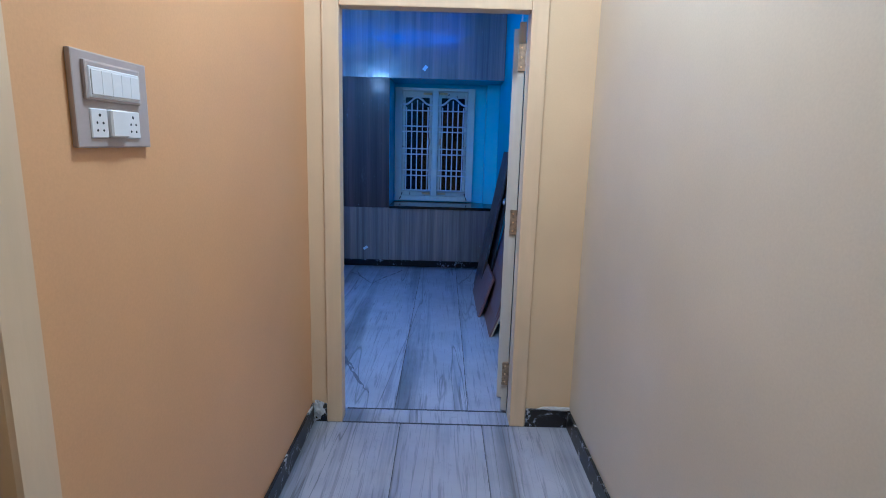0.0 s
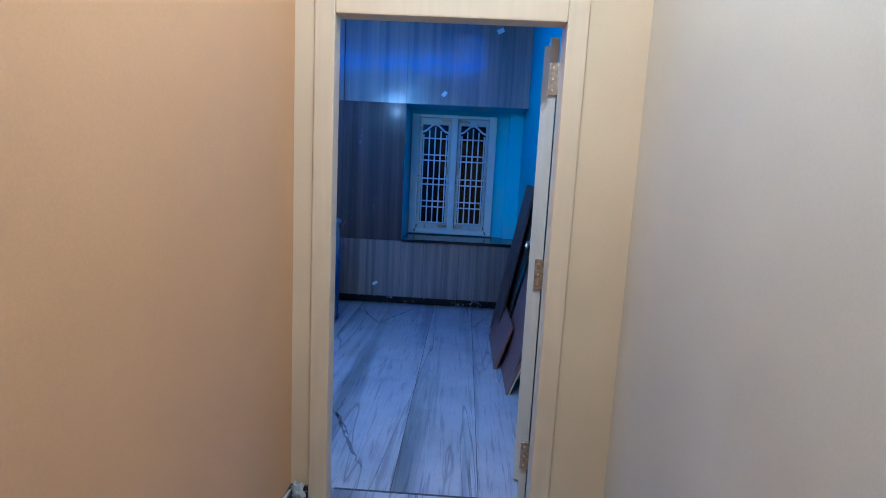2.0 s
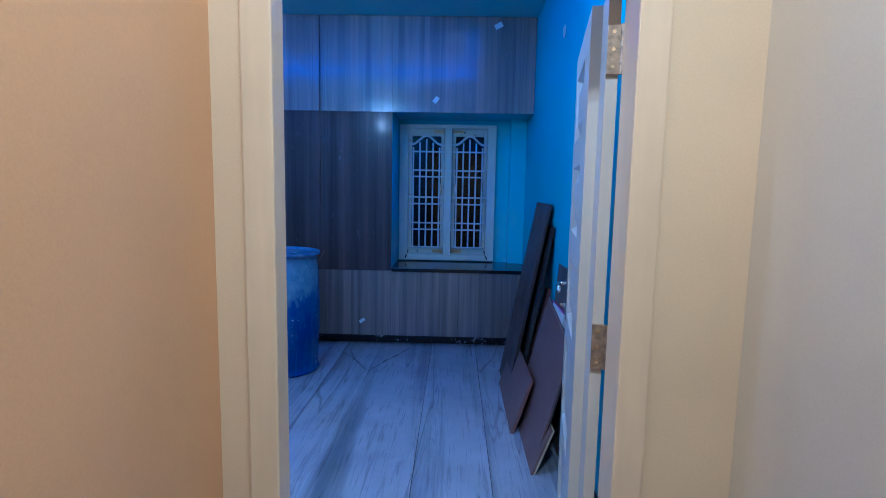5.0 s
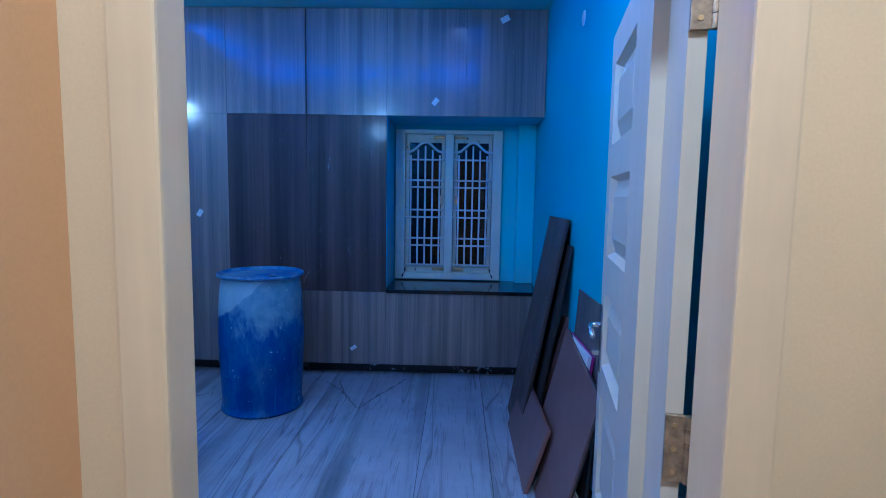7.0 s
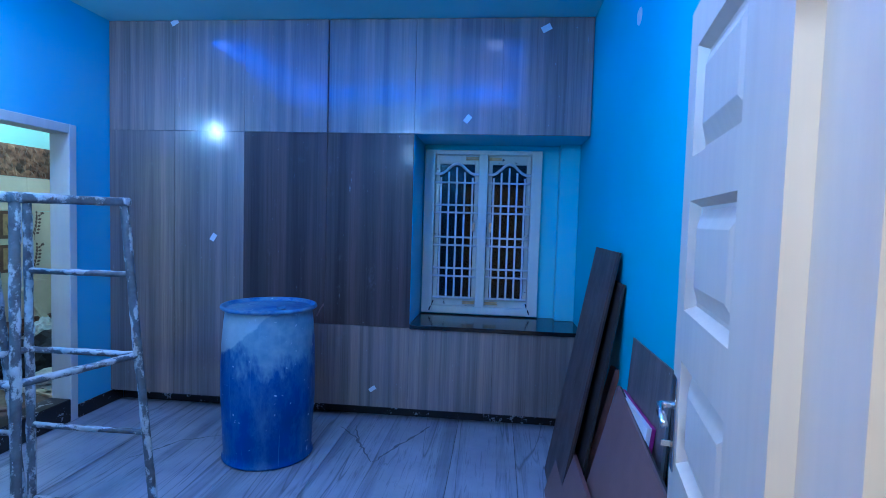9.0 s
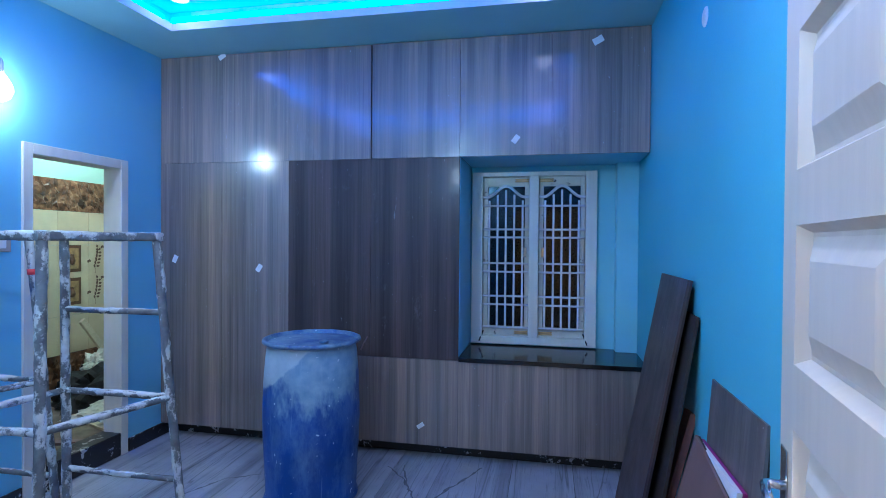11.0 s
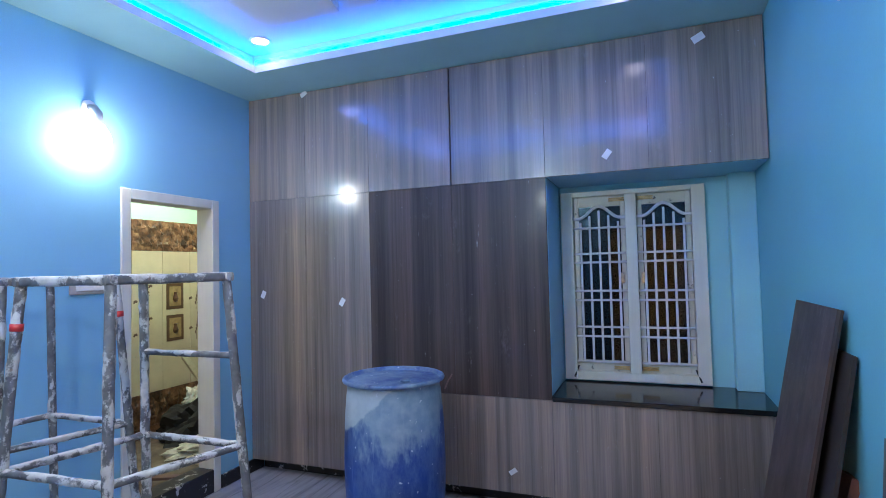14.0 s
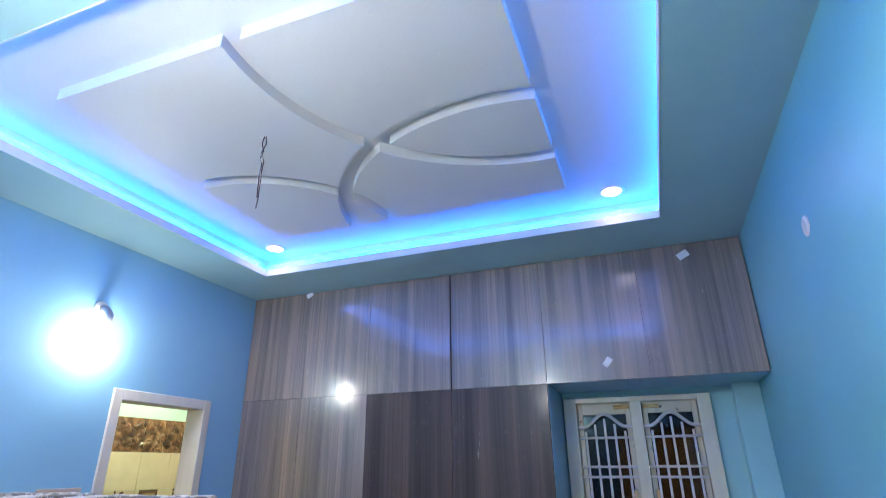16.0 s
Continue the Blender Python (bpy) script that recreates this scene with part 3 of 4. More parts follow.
lock = part("lock_plate", box(-0.036, -0.0325, 0.785, 0.83, 0.93, 1.16, 0.002), M_STEEL, leaf, "dull steel lock plate")
part("lever_handle", chain([(-0.032, 0.80, 1.09), (-0.06, 0.80, 1.09), (-0.068, 0.795, 1.09), (-0.072, 0.76, 1.088), (-0.07, 0.70, 1.075)], 0.009, 10), M_STEEL, lock, "chrome lever handle", True)
part("edge_plate", box(0.002, 0.026, LW, LW + 0.003, 0.94, 1.16, 0.001), M_BRASS, leaf, "worn brass edge plate")
part("key", box(-0.06, -0.032, 0.805, 0.809, 0.985, 1.0, 0.001), M_STEEL, lock)

# ---- passage switchboard ----
sw = tagged(empty("switchboard", (CL, -1.503, 1.512)), "taupe switchboard with white switches and two sockets", "switchboard")
part("plate", box(0, 0.011, -0.118, 0.118, -0.084, 0.088, 0.003, 2), M_TAUPE, sw)
part("switch_frame", box(0.009, 0.018, -0.094, 0.082, 0.002, 0.072, 0.004, 2), M_TAUPE, sw)
part("switch_surround", box(0.014, 0.0195, -0.086, 0.076, 0.006, 0.062, 0.002), M_PLASTIC, sw)
for k in range(5):
    y0 = -0.081 + k * 0.0305
    part("switch", box(0.016, 0.0215, y0, y0 + 0.0302, 0.012, 0.056, 0.0008), M_PLASTIC, sw)
for y0 in (-0.082, 0.026):
    socket = part("socket", box(0.009, 0.0145, y0, y0 + 0.050, -0.066, -0.012, 0.002), M_PLASTIC, sw)
    holes = bmesh.new()
    for hy, hz, hr in ((0.025, -0.024, 0.0032), (0.016, -0.038, 0.0025), (0.034, -0.038, 0.0025), (0.016, -0.052, 0.0025), (0.034, -0.052, 0.0025)):
        tube(holes, (0.014, y0 + hy, hz), (0.015, y0 + hy, hz), hr, 10)
    part("pin_hole", holes, M_BLACK, socket)
part("switch", box(0.009, 0.022, -0.031, 0.025, -0.064, -0.012, 0.003), M_PLASTIC, sw)

# ---- fitted wardrobe wall ----
def panel(name, x0, x1, z0, z1, mat, parent, y0=YF, th=0.02):
    return part(name, box(x0 + 0.0009, x1 - 0.0009, y0, y0 + th, z0 + 0.0009, z1 - 0.0009, 0.0008), mat, parent)


ZL, ZLT, ZP, ZG = 2.155, ZC - 0.004, 0.105, 0.715       # loft bottom, loft top, plinth top, granite underside
GX, WD, DM = -1.225, -1.872, -0.575                     # loft gap, wardrobe/dark joint, dark panel end
wardrobe = tagged(empty("wardrobe", (0, 0, 0)), "tall wardrobe with grey-brown wood-grain laminate doors", "wardrobe")
part("carcass", box(XL + 0.002, WD - 0.001, YF + 0.022, YB - 0.002, ZP, ZL - 0.002), M_LAMDARK, wardrobe)
for xa, xb in ((XL + 0.004, -2.43), (-2.43, WD)):
    panel("wardrobe_door", xa, xb, ZP, ZL, M_LAM, wardrobe)
dark = tagged(empty("shelf_cabinet", (0, 0, 0)), "cabinet with two dark wenge laminate doors", "cabinet")
part("carcass", box(WD, DM - 0.02, YF + 0.022, YB - 0.002, ZG + 0.002, ZL - 0.002), M_LAMDARK, dark)
panel("cabinet_door", WD, GX, ZG + 0.006, ZL, M_LAMDARK, dark, YF - 0.001)
panel("cabinet_door", GX, DM, ZG + 0.006, ZL, M_LAMDARK, dark, YF - 0.001)
part("side_panel", box(DM - 0.019, DM + 0.004, YF + 0.02, YB - 0.002, ZG + 0.032, ZL - 0.002), M_BLUE, dark, "blue painted side towards the window")
low = tagged(empty("low_cabinet", (0, 0, 0)), "low cabinet with grey-brown laminate doors under the window", "cabinet")
part("carcass", box(WD, XR - 0.002, YF + 0.022, YB - 0.002, ZP, ZG - 0.002), M_LAMDARK, low)
for xa, xb in ((WD, GX), (GX, DM), (DM, 0.05), (0.05, XR - 0.003)):
    panel("cabinet_door", xa, xb, ZP, ZG + (0.004 if xb <= DM else 0.0), M_LAM, low)
for k, (xa, xb) in enumerate(((XL + 0.016, WD), (WD, XR - 0.016))):
    tagged(part("plinth", box(xa, xb, YF + 0.13, YF + 0.145, 0.0, ZP - 0.003, 0.002), M_BLACKSTONE), "scuffed black marble plinth under the cabinets", "plinth")
loft = tagged(empty("loft_cabinet", (0, 0, 0)), "overhead loft cabinet with grey-brown laminate doors", "cabinet")
part("carcass", box(XL + 0.002, XR - 0.002, YF + 0.022, YB - 0.002, ZL + 0.006, ZLT), M_LAMDARK, loft)
for xa, xb in ((XL + 0.004, -2.43), (-2.43, WD), (WD, GX - 0.004), (GX + 0.004, DM), (DM, 0.055), (0.055, XR - 0.004)):
    panel("loft_door", xa, xb, ZL, ZLT, M_LAM, loft)
part("underside", box(DM + 0.006, XR - 0.002, YF + 0.022, YB - 0.002, ZL, ZL + 0.005), M_BLUE, loft, "blue painted underside over the window")
tagged(part("window_ledge", box(DM + 0.006, XR - 0.002, YF - 0.018, YB - 0.002, ZG, ZG + 0.03, 0.004, 2), M_GRANITE), "polished black granite ledge below the window", "ledge")


def sticker(x, z, turn, w=0.038, h=0.06, y=YF - 0.0015):
    tagged(part("label_sticker", box(-w / 2, w / 2, -0.0012, 0.0, -h / 2, h / 2, 0, 1, pose(x, y, z, 0, turn, 0)), M_PAPER),
           "small white paper sticker on the laminate", "sticker", "stickers on the wardrobe wall")


for sx, sz, st in ((-2.837, 1.407, 25), (-2.113, 1.348, 32), (-0.187, 2.266, 38), (-2.43, 2.965, 60)):
    sticker(sx, sz, st)
sticker(0.351, 2.905, -28, 0.07, 0.045)
sticker(-0.843, 0.243, 55, 0.03, 0.055)

# ---- window ----
win = tagged(empty("window_1", (0, 0, 0)), "cream two-part window with an arched steel grille, dark outside", "window", kind="structure")
FY0, FY1 = YB - 0.045, YB + 0.07
wf = part("window_frame", box(WX0, WX0 + 0.085, FY0, FY1, WZ0, WZ1, 0.005, 2), M_WINFRAME, win)
part("stile", box(WX1 - 0.085, WX1, FY0, FY1, WZ0, WZ1, 0.005, 2), M_WINFRAME, win)
part("mullion", box(-0.112, -0.038, FY0, FY1, WZ0 + 0.06, WZ1 - 0.035, 0.005, 2), M_WINFRAME, win)
part("head", box(WX0 + 0.085, WX1 - 0.085, FY0 + 0.001, FY1, WZ1 - 0.035, WZ1, 0.004), M_WINFRAME, win)
part("sill", box(WX0 + 0.085, WX1 - 0.085, FY0 + 0.001, FY1, WZ0, WZ0 + 0.06, 0.004), M_WINFRAME, win)
for sx0, sx1, side in ((WX0 + 0.085, -0.112, 1), (-0.038, WX1 - 0.085, -1)):
    z0, z1 = WZ0 + 0.06, WZ1 - 0.035
    sash = part("sash", box(sx0 + 0.003, sx0 + 0.036, FY0 + 0.055, FY0 + 0.09, z0, z1, 0.003), M_SASH, win, "smudged cream sash")
    part("sash_stile", box(sx1 - 0.036, sx1 - 0.003, FY0 + 0.055, FY0 + 0.09, z0, z1, 0.003), M_SASH, sash)
    part("sash_rail", box(sx0 + 0.036, sx1 - 0.036, FY0 + 0.056, FY0 + 0.089, z1 - 0.075, z1, 0.003), M_SASH, sash)
    part("sash_rail", box(sx0 + 0.036, sx1 - 0.036, FY0 + 0.056, FY0 + 0.089, z0, z0 + 0.075, 0.003), M_SASH, sash)
    part("pane", box(sx0 + 0.03, sx1 - 0.03, FY0 + 0.07, FY0 + 0.075, z0 + 0.07, z1 - 0.07), M_GLASS, sash)
    # grille
    gy = FY0 + 0.026
    grille = part("grille", bar((sx0, gy, 0.885), (sx1, gy, 0.885), 0.008, 8), M_GRILLE, win, "pale painted steel grille with arched top", True)
    for gz in (1.845, 1.66, 1.597, 1.392, 1.325, 1.133, 1.066):
        part("grille_rail", bar((sx0 - 0.004, gy, gz), (sx1 + 0.004, gy, gz), 0.008, 8), M_GRILLE, grille, "", True)
    cxm, hw = (sx0 + sx1) / 2, (sx1 - sx0) / 2
    arch = []
    for k in range(25):
        u = -1 + 2 * k / 24
        arch.append((cxm + u * hw, gy - 0.001, 1.915 + 0.085 * (0.5 + 0.5 * math.cos(math.pi * min(1.0, abs(u) * 1.25)))))
    part("grille_arch", chain(arch, 0.0115, 8), M_GRILLE, grille, "", True)
    for k in range(5):
        u = -0.72 + 1.44 * k / 4
        zt = 1.915 + 0.085 * (0.5 + 0.5 * math.cos(math.pi * min(1.0, abs(u) * 1.25))) - 0.03
        part("grille_bar", box(cxm + u * hw - 0.008, cxm + u * hw + 0.008, gy - 0.004, gy + 0.004, 0.885, zt, 0.002), M_GRILLE, grille)
    for bz in (z0 + 0.03, z1 - 0.03):
        bx0 = sx1 - 0.105 if side > 0 else sx0 + 0.012
        bolt = part("tower_bolt", box(bx0, bx0 + 0.092, FY0 + 0.044, FY0 + 0.055, bz - 0.011, bz + 0.011, 0.003), M_BRASS, sash, "shiny brass tower bolt")
        for rz in (-0.008, 0.008):
            part("bolt_rod", bar((bx0 - 0.006, FY0 + 0.040, bz + rz), (bx0 + 0.1, FY0 + 0.040, bz + rz), 0.0055, 10), M_BRASS, bolt, "", True)
        part("bolt_knob", bar((bx0 + 0.045, FY0 + 0.040, bz), (bx0 + 0.045, FY0 + 0.026, bz), 0.005, 10), M_BRASS, bolt, "", True)
    part("handle", box((sx1 - 0.045) if side > 0 else (sx0 + 0.02), (sx1 - 0.02) if side > 0 else (sx0 + 0.045), FY0 + 0.04, FY0 + 0.055, 1.44, 1.52, 0.004), M_STEEL, sash, "small steel pull")
    part("stay", chain([(sx0 + 0.01 if side > 0 else sx1 - 0.01, FY0 + 0.02, WZ0 + 0.1), (sx0 - 0.02 if side > 0 else sx1 + 0.02, FY0 - 0.006, WZ0 + 0.02)], 0.006, 8), M_BLACK, sash, "black hook stay")
structure("backdrop", box(-2.5, 2.5, 5.2, 5.25, -0.5, 3.5), M_NIGHT, "dark night outside the window", "backdrop")
for sx in (-0.24, 0.13):
    tagged(part("shutter_board", box(sx, sx + 0.07, 4.2, 4.225, 0.78, 2.1, 0.003), M_SHUTTER), "dark brown shutter board beyond the glass", "shutter", "shutter boards")

# ---- bathroom seen through its doorway ----
bf = tagged(empty("door_2", (0, 0, 0)), "white painted bathroom door frame without a leaf", "door frame", kind="structure")
FB = 0.065
part("jamb", box(XL - 0.14, XL + 0.014, BY0 - FB, BY0, 0, BZ + FB, 0.004), M_BATHFRAME, bf)
part("jamb", box(XL - 0.14, XL + 0.014, BY1, BY1 + FB, 0, BZ + FB, 0.004), M_BATHFRAME, bf)
part("head", box(XL - 0.14, XL + 0.013, BY0, BY1, BZ, BZ + FB, 0.004), M_BATHFRAME, bf)
tagged(part("threshold", box(XL - 0.15, XL + 0.012, BY0 + 0.001, BY1 - 0.001, 0.0, 0.165, 0.004), M_BLACKSTONE), "black marble bathroom step spattered with white paint", "threshold")
BXB = -4.3
structure("floor_bathroom", box(BXB, XL - 0.15, 1.9, 5.0, 0.0, 0.1), M_DUSTY, "dusty unfinished bathroom floor", "floor")
structure("wall_bathroom_back", box(BXB - 0.12, BXB - 0.012, 1.8, 5.1, 0, 3.0), M_MINT, "pale mint painted wall above the tiles", "wall")
structure("wall_bathroom_far", box(BXB, XL - 0.14, 5.0, 5.1, 0, 3.0), M_CREAMTILE, "cream tiled bathroom end wall", "wall")
structure("wall_bathroom_near", box(BXB, XL - 0.14, 1.8, 1.9, 0, 3.0), M_CREAMTILE, "cream tiled bathroom end wall", "wall")
structure("ceiling_bathroom", box(BXB - 0.12, XL - 0.14, 1.8, 5.1, 3.0, 3.1), M_MINT, "pale mint bathroom ceiling", "ceiling")
bath_wall = bpy.data.objects["wall_bathroom_back"]
ty = [1.9 + 0.325 * k for k in range(10)]
for ya in ty[:-1]:
    for za, zb, mm in ((1.81, 2.10, M_BROWNTILE), (1.50, 1.81, M_CREAMTILE), (0.85, 1.50, M_CREAMTILE), (0.50, 0.85, M_CREAMTILE), (0.2, 0.50, M_BROWNTILE), (0.1, 0.2, M_BROWNTILE)):
        part("tile", box(BXB - 0.012, BXB, ya + 0.001, ya + 0.324, za + 0.001, zb - 0.001, 0.0015), mm, bath_wall)


def relief_chips(y0, y1, z0, z1, n, seed):
    """Overlapping faceted chips on the dark tile band."""
    rnd = random.Random(seed)
    bm = bmesh.new()
    for _ in range(n):
        cy, cz, s = rnd.uniform(y0, y1), rnd.uniform(z0 + 0.03, z1 - 0.03), rnd.uniform(0.03, 0.06)
        k = rnd.choice((3, 4, 4, 5))
        a0 = rnd.uniform(0, 6.28)
        ring = [bm.verts.new((BXB + 0.001, cy + s * math.cos(a0 + 6.28 * i / k), min(max(cz + s * math.sin(a0 + 6.28 * i / k), z0), z1))) for i in range(k)]
        tip = bm.verts.new((BXB + rnd.uniform(0.006, 0.018), cy + rnd.uniform(-0.02, 0.02), cz + rnd.uniform(-0.02, 0.02)))
        for i in range(k):
            bm.faces.new((ring[i], ring[(i + 1) % k], tip))
    return bm


for z0, z1, n, sd in ((1.81, 2.10, 260, 3), (0.2, 0.5, 260, 4)):
    tagged(part("relief", relief_chips(2.6, 4.8, z0, z1, n, sd), M_BROWNTILE, bath_wall, "brown faceted relief of the tile band"), kind="stuff")
for yc in (3.36, 3.99, 4.63):
    for zc in (1.375, 1.07):
        pic = part("picture_tile", box(BXB, BXB + 0.005, yc - 0.10, yc + 0.10, zc - 0.125, zc + 0.125, 0.002), M_PICBROWN, bath_wall, "brown decor tile with a framed motif")
        part("picture_field", box(BXB + 0.005, BXB + 0.007, yc - 0.07, yc + 0.07, zc - 0.095, zc + 0.095, 0.001), M_PICFIELD, pic)
        part("picture_motif", lathe([(0.0, -0.05), (0.022, -0.04), (0.03, -0.01), (0.016, 0.03), (0.02, 0.05), (0, 0.05)], 12, (BXB + 0.006, yc, zc - 0.01)), M_PICBROWN, pic)
def printed_leaf(bm, y, z, turn, length, half):
    """One flat printed leaf from its stalk at y, z on the tile."""
    c, s = math.cos(math.radians(turn)), math.sin(math.radians(turn))
    pts = [(0, 0), (0.3, -0.8), (0.6, -1), (1, 0), (0.6, 1), (0.3, 0.8)]
    bm.faces.new([bm.verts.new((BXB + 0.0025, y + c * u * length - s * w * half, z + s * u * length + c * w * half)) for u, w in pts])


for yc in (3.66, 4.28):
    for zc in (1.36, 1.06):
        bm = bmesh.new()
        for k in range(13):
            sgn = 1 if k % 2 else -1
            lz = zc - 0.085 + k * 0.0165
            ly = yc + 0.03 * math.sin(k * 0.16) - 0.03
            printed_leaf(bm, ly + sgn * 0.004, lz, 55 - sgn * 48, 0.044 if k < 10 else 0.034, 0.011)
        for k in range(6):
            za = zc - 0.135 + k * 0.04
            ya = yc - 0.03 + 0.03 * math.sin(max(k * 2.4 - 3, 0) * 0.16)
            add_box(bm, BXB + 0.001, BXB + 0.002, ya - 0.002, ya + 0.002, za, za + 0.04)
        for dy, dz in ((0.055, 0.115), (-0.10, -0.02)):
            for turn in (25, 70, 140, 185):
                printed_leaf(bm, yc + dy, zc + dz, turn, 0.026, 0.010)
        part("leaf_motif", bm, M_PICBROWN, bath_wall, "dark printed leaf spray on the cream tile")


def rubble(name, at, size, seed, mat, label, cat):
    rnd = random.Random(seed)
    bm = bmesh.new()
    bmesh.ops.create_icosphere(bm, subdivisions=4, radius=1.0)
    for v in bm.verts:
        n = noise.noise(v.co * 1.7 + Vector((seed, 0, 0))) * 0.45 + noise.noise(v.co * 4.5 + Vector((0, seed, 0))) * 0.26 + abs(noise.noise(v.co * 9.0)) * 0.22
        v.co = Vector((v.co.x * size[0], v.co.y * size[1], max(v.co.z, -0.3) * size[2])) * (1 + n)
        v.co.z = max(v.co.z, -0.25 * size[2])
    bmesh.ops.translate(bm, verts=bm.verts, vec=(at[0], at[1], at[2] + 0.25 * size[2]))
    return tagged(part(name, bm, mat), label, cat)


rubble("rubbish_sack", (-3.95, 3.95, 0.1), (0.26, 0.34, 0.26), 5, M_SACK, "dark crumpled sack of rubbish on the bathroom floor", "sack")
rubble("rubbish_sack", (-3.7, 4.45, 0.1), (0.22, 0.25, 0.3), 9, M_SACK, "dark crumpled sack of rubbish on the bathroom floor", "sack")
rubble("cement_bag", (-3.55, 3.65, 0.1), (0.2, 0.3, 0.07), 12, M_PALECLOTH, "pale empty cement bag on the bathroom floor", "bag")
rubble("crumpled_bag", (-4.0, 3.98, 0.36), (0.12, 0.13, 0.13), 15, M_PALECLOTH, "pale crumpled bag on top of the sacks", "bag")
tagged(part("timber_batten", box(-0.015, 0.015, -0.03, 0.03, 0, 0.86, 0.003, 1, pose(-4.03, 4.40, 0.1, 33, -8, 0)), M_PALEWOOD), "pale timber batten leaning in the bathroom", "batten")
for k, (px, py, rz) in enumerate(((-3.3, 3.0, 25), (-3.4, 3.35, -20), (-3.25, 3.5, 60))):
    tagged(part("offcut", box(-0.22, 0.22, -0.03, 0.03, 0, 0.02, 0.002, 1, pose(px, py, 0.1, 0, 0, rz)), M_PALEWOOD if k else M_BOARD), "wooden offcut lying on the dusty floor", "offcut", "offcuts in the bathroom")

# ---- trestle stands ----
def crusted_bar(name, a, b, r, parent, seed, amount, square=False):
    """A steel bar with lumps of dried plaster on it; the crust's height is kept on the mesh for its material."""
    a, b = Vector(a), Vector(b)
    q = (b - a).to_track_quat("Z", "Y").to_matrix()
    steps, n = max(4, int((b - a).length / 0.008)), 14
    bm = bmesh.new()
    crust = bm.verts.layers.float.new("crust")
    rings = []
    for k in range(steps + 1):
        c, dist = a.lerp(b, k / steps), (b - a).length * k / steps
        ring = []
        for i in range(n):
            ang = 2 * math.pi * (i + 0.5) / n
            side = q @ Vector((math.cos(ang), math.sin(ang), 0))
            base = r / max(abs(math.cos(ang)), abs(math.sin(ang))) if square else r
            p = c + side * base
            lump = 0.8 * noise.noise(Vector((side.x * 0.6 + seed, side.y * 0.6 + side.z * 0.4, dist * 9))) + 0.6 * noise.noise(Vector((side.x * 1.7, side.y * 1.7 + seed, dist * 34))) + 0.2 * side.z + amount
            v = bm.verts.new(p + side * min(max(lump, 0.0) * 0.007, 0.0032))
            v[crust] = lump
            ring.append(v)
        rings.append(ring)
    for u, w in zip(rings, rings[1:]):
        for i in range(n):
            j = (i + 1) % n
            bm.faces.new((u[i], u[j], w[j], w[i])).smooth = True
    bm.faces.new(rings[0][::-1])
    bm.faces.new(rings[-1])
    return part(name, bm, M_PIPE, parent)



RING = ((-1.42, 1.694), (-1.55, 1.252), (-2.012, 1.222), (-1.912, 1.686))
RC = (-1.72, 1.465)


def stand(dx, dy, rungs, tapes, label):
    ob = tagged(empty("trestle_stand", (RC[0] + dx, RC[1] + dy, 0)), label, "stand", "paint-splashed steel stands")
    top, foot = 0.86, 1.195

    def at(k, z):
        s = foot + (top - foot) * z / 1.56
        s = s if z < 1.6 else top
        return Vector(((RING[k][0] - RC[0]) * s / 0.998, (RING[k][1] - RC[1]) * s / 0.998, z))
    for k in range(4):
        leg = crusted_bar("leg", at(k, 0.0), at(k, 1.56), 0.0165, ob, 3.1 * k + 7 * dx, -0.02)
        if k in tapes:
            a, b = at(k, 1.40), at(k, 1.425)
            part("tape", bar(a, b, 0.0205, 12), M_REDTAPE, leg, "red tape band", True)
    for k in range(4):
        a, b = at(k, 1.566), at((k + 1) % 4, 1.566)
        d = (b - a).normalized() * 0.02
        crusted_bar("top_rail", a - d, b + d, 0.0155, ob, 5.3 * k + 7 * dx, -0.05, True)
        crusted_bar("tie_bar", at(k, 0.93), at((k + 1) % 4, 0.93), 0.0125, ob, 2.7 * k + 7 * dx, 0.12)
    for z in rungs:
        crusted_bar("rung", at(3, z), at(0, z), 0.0115, ob, 9 * z, -0.08)
    return ob


stand(0, 0, (1.268, 0.595, 0.258), (2,), "paint-splashed steel trestle stand with a welded ladder side")
stand(-0.71, 0.09, (0.5,), (0,), "second paint-splashed steel trestle stand by the blue wall")

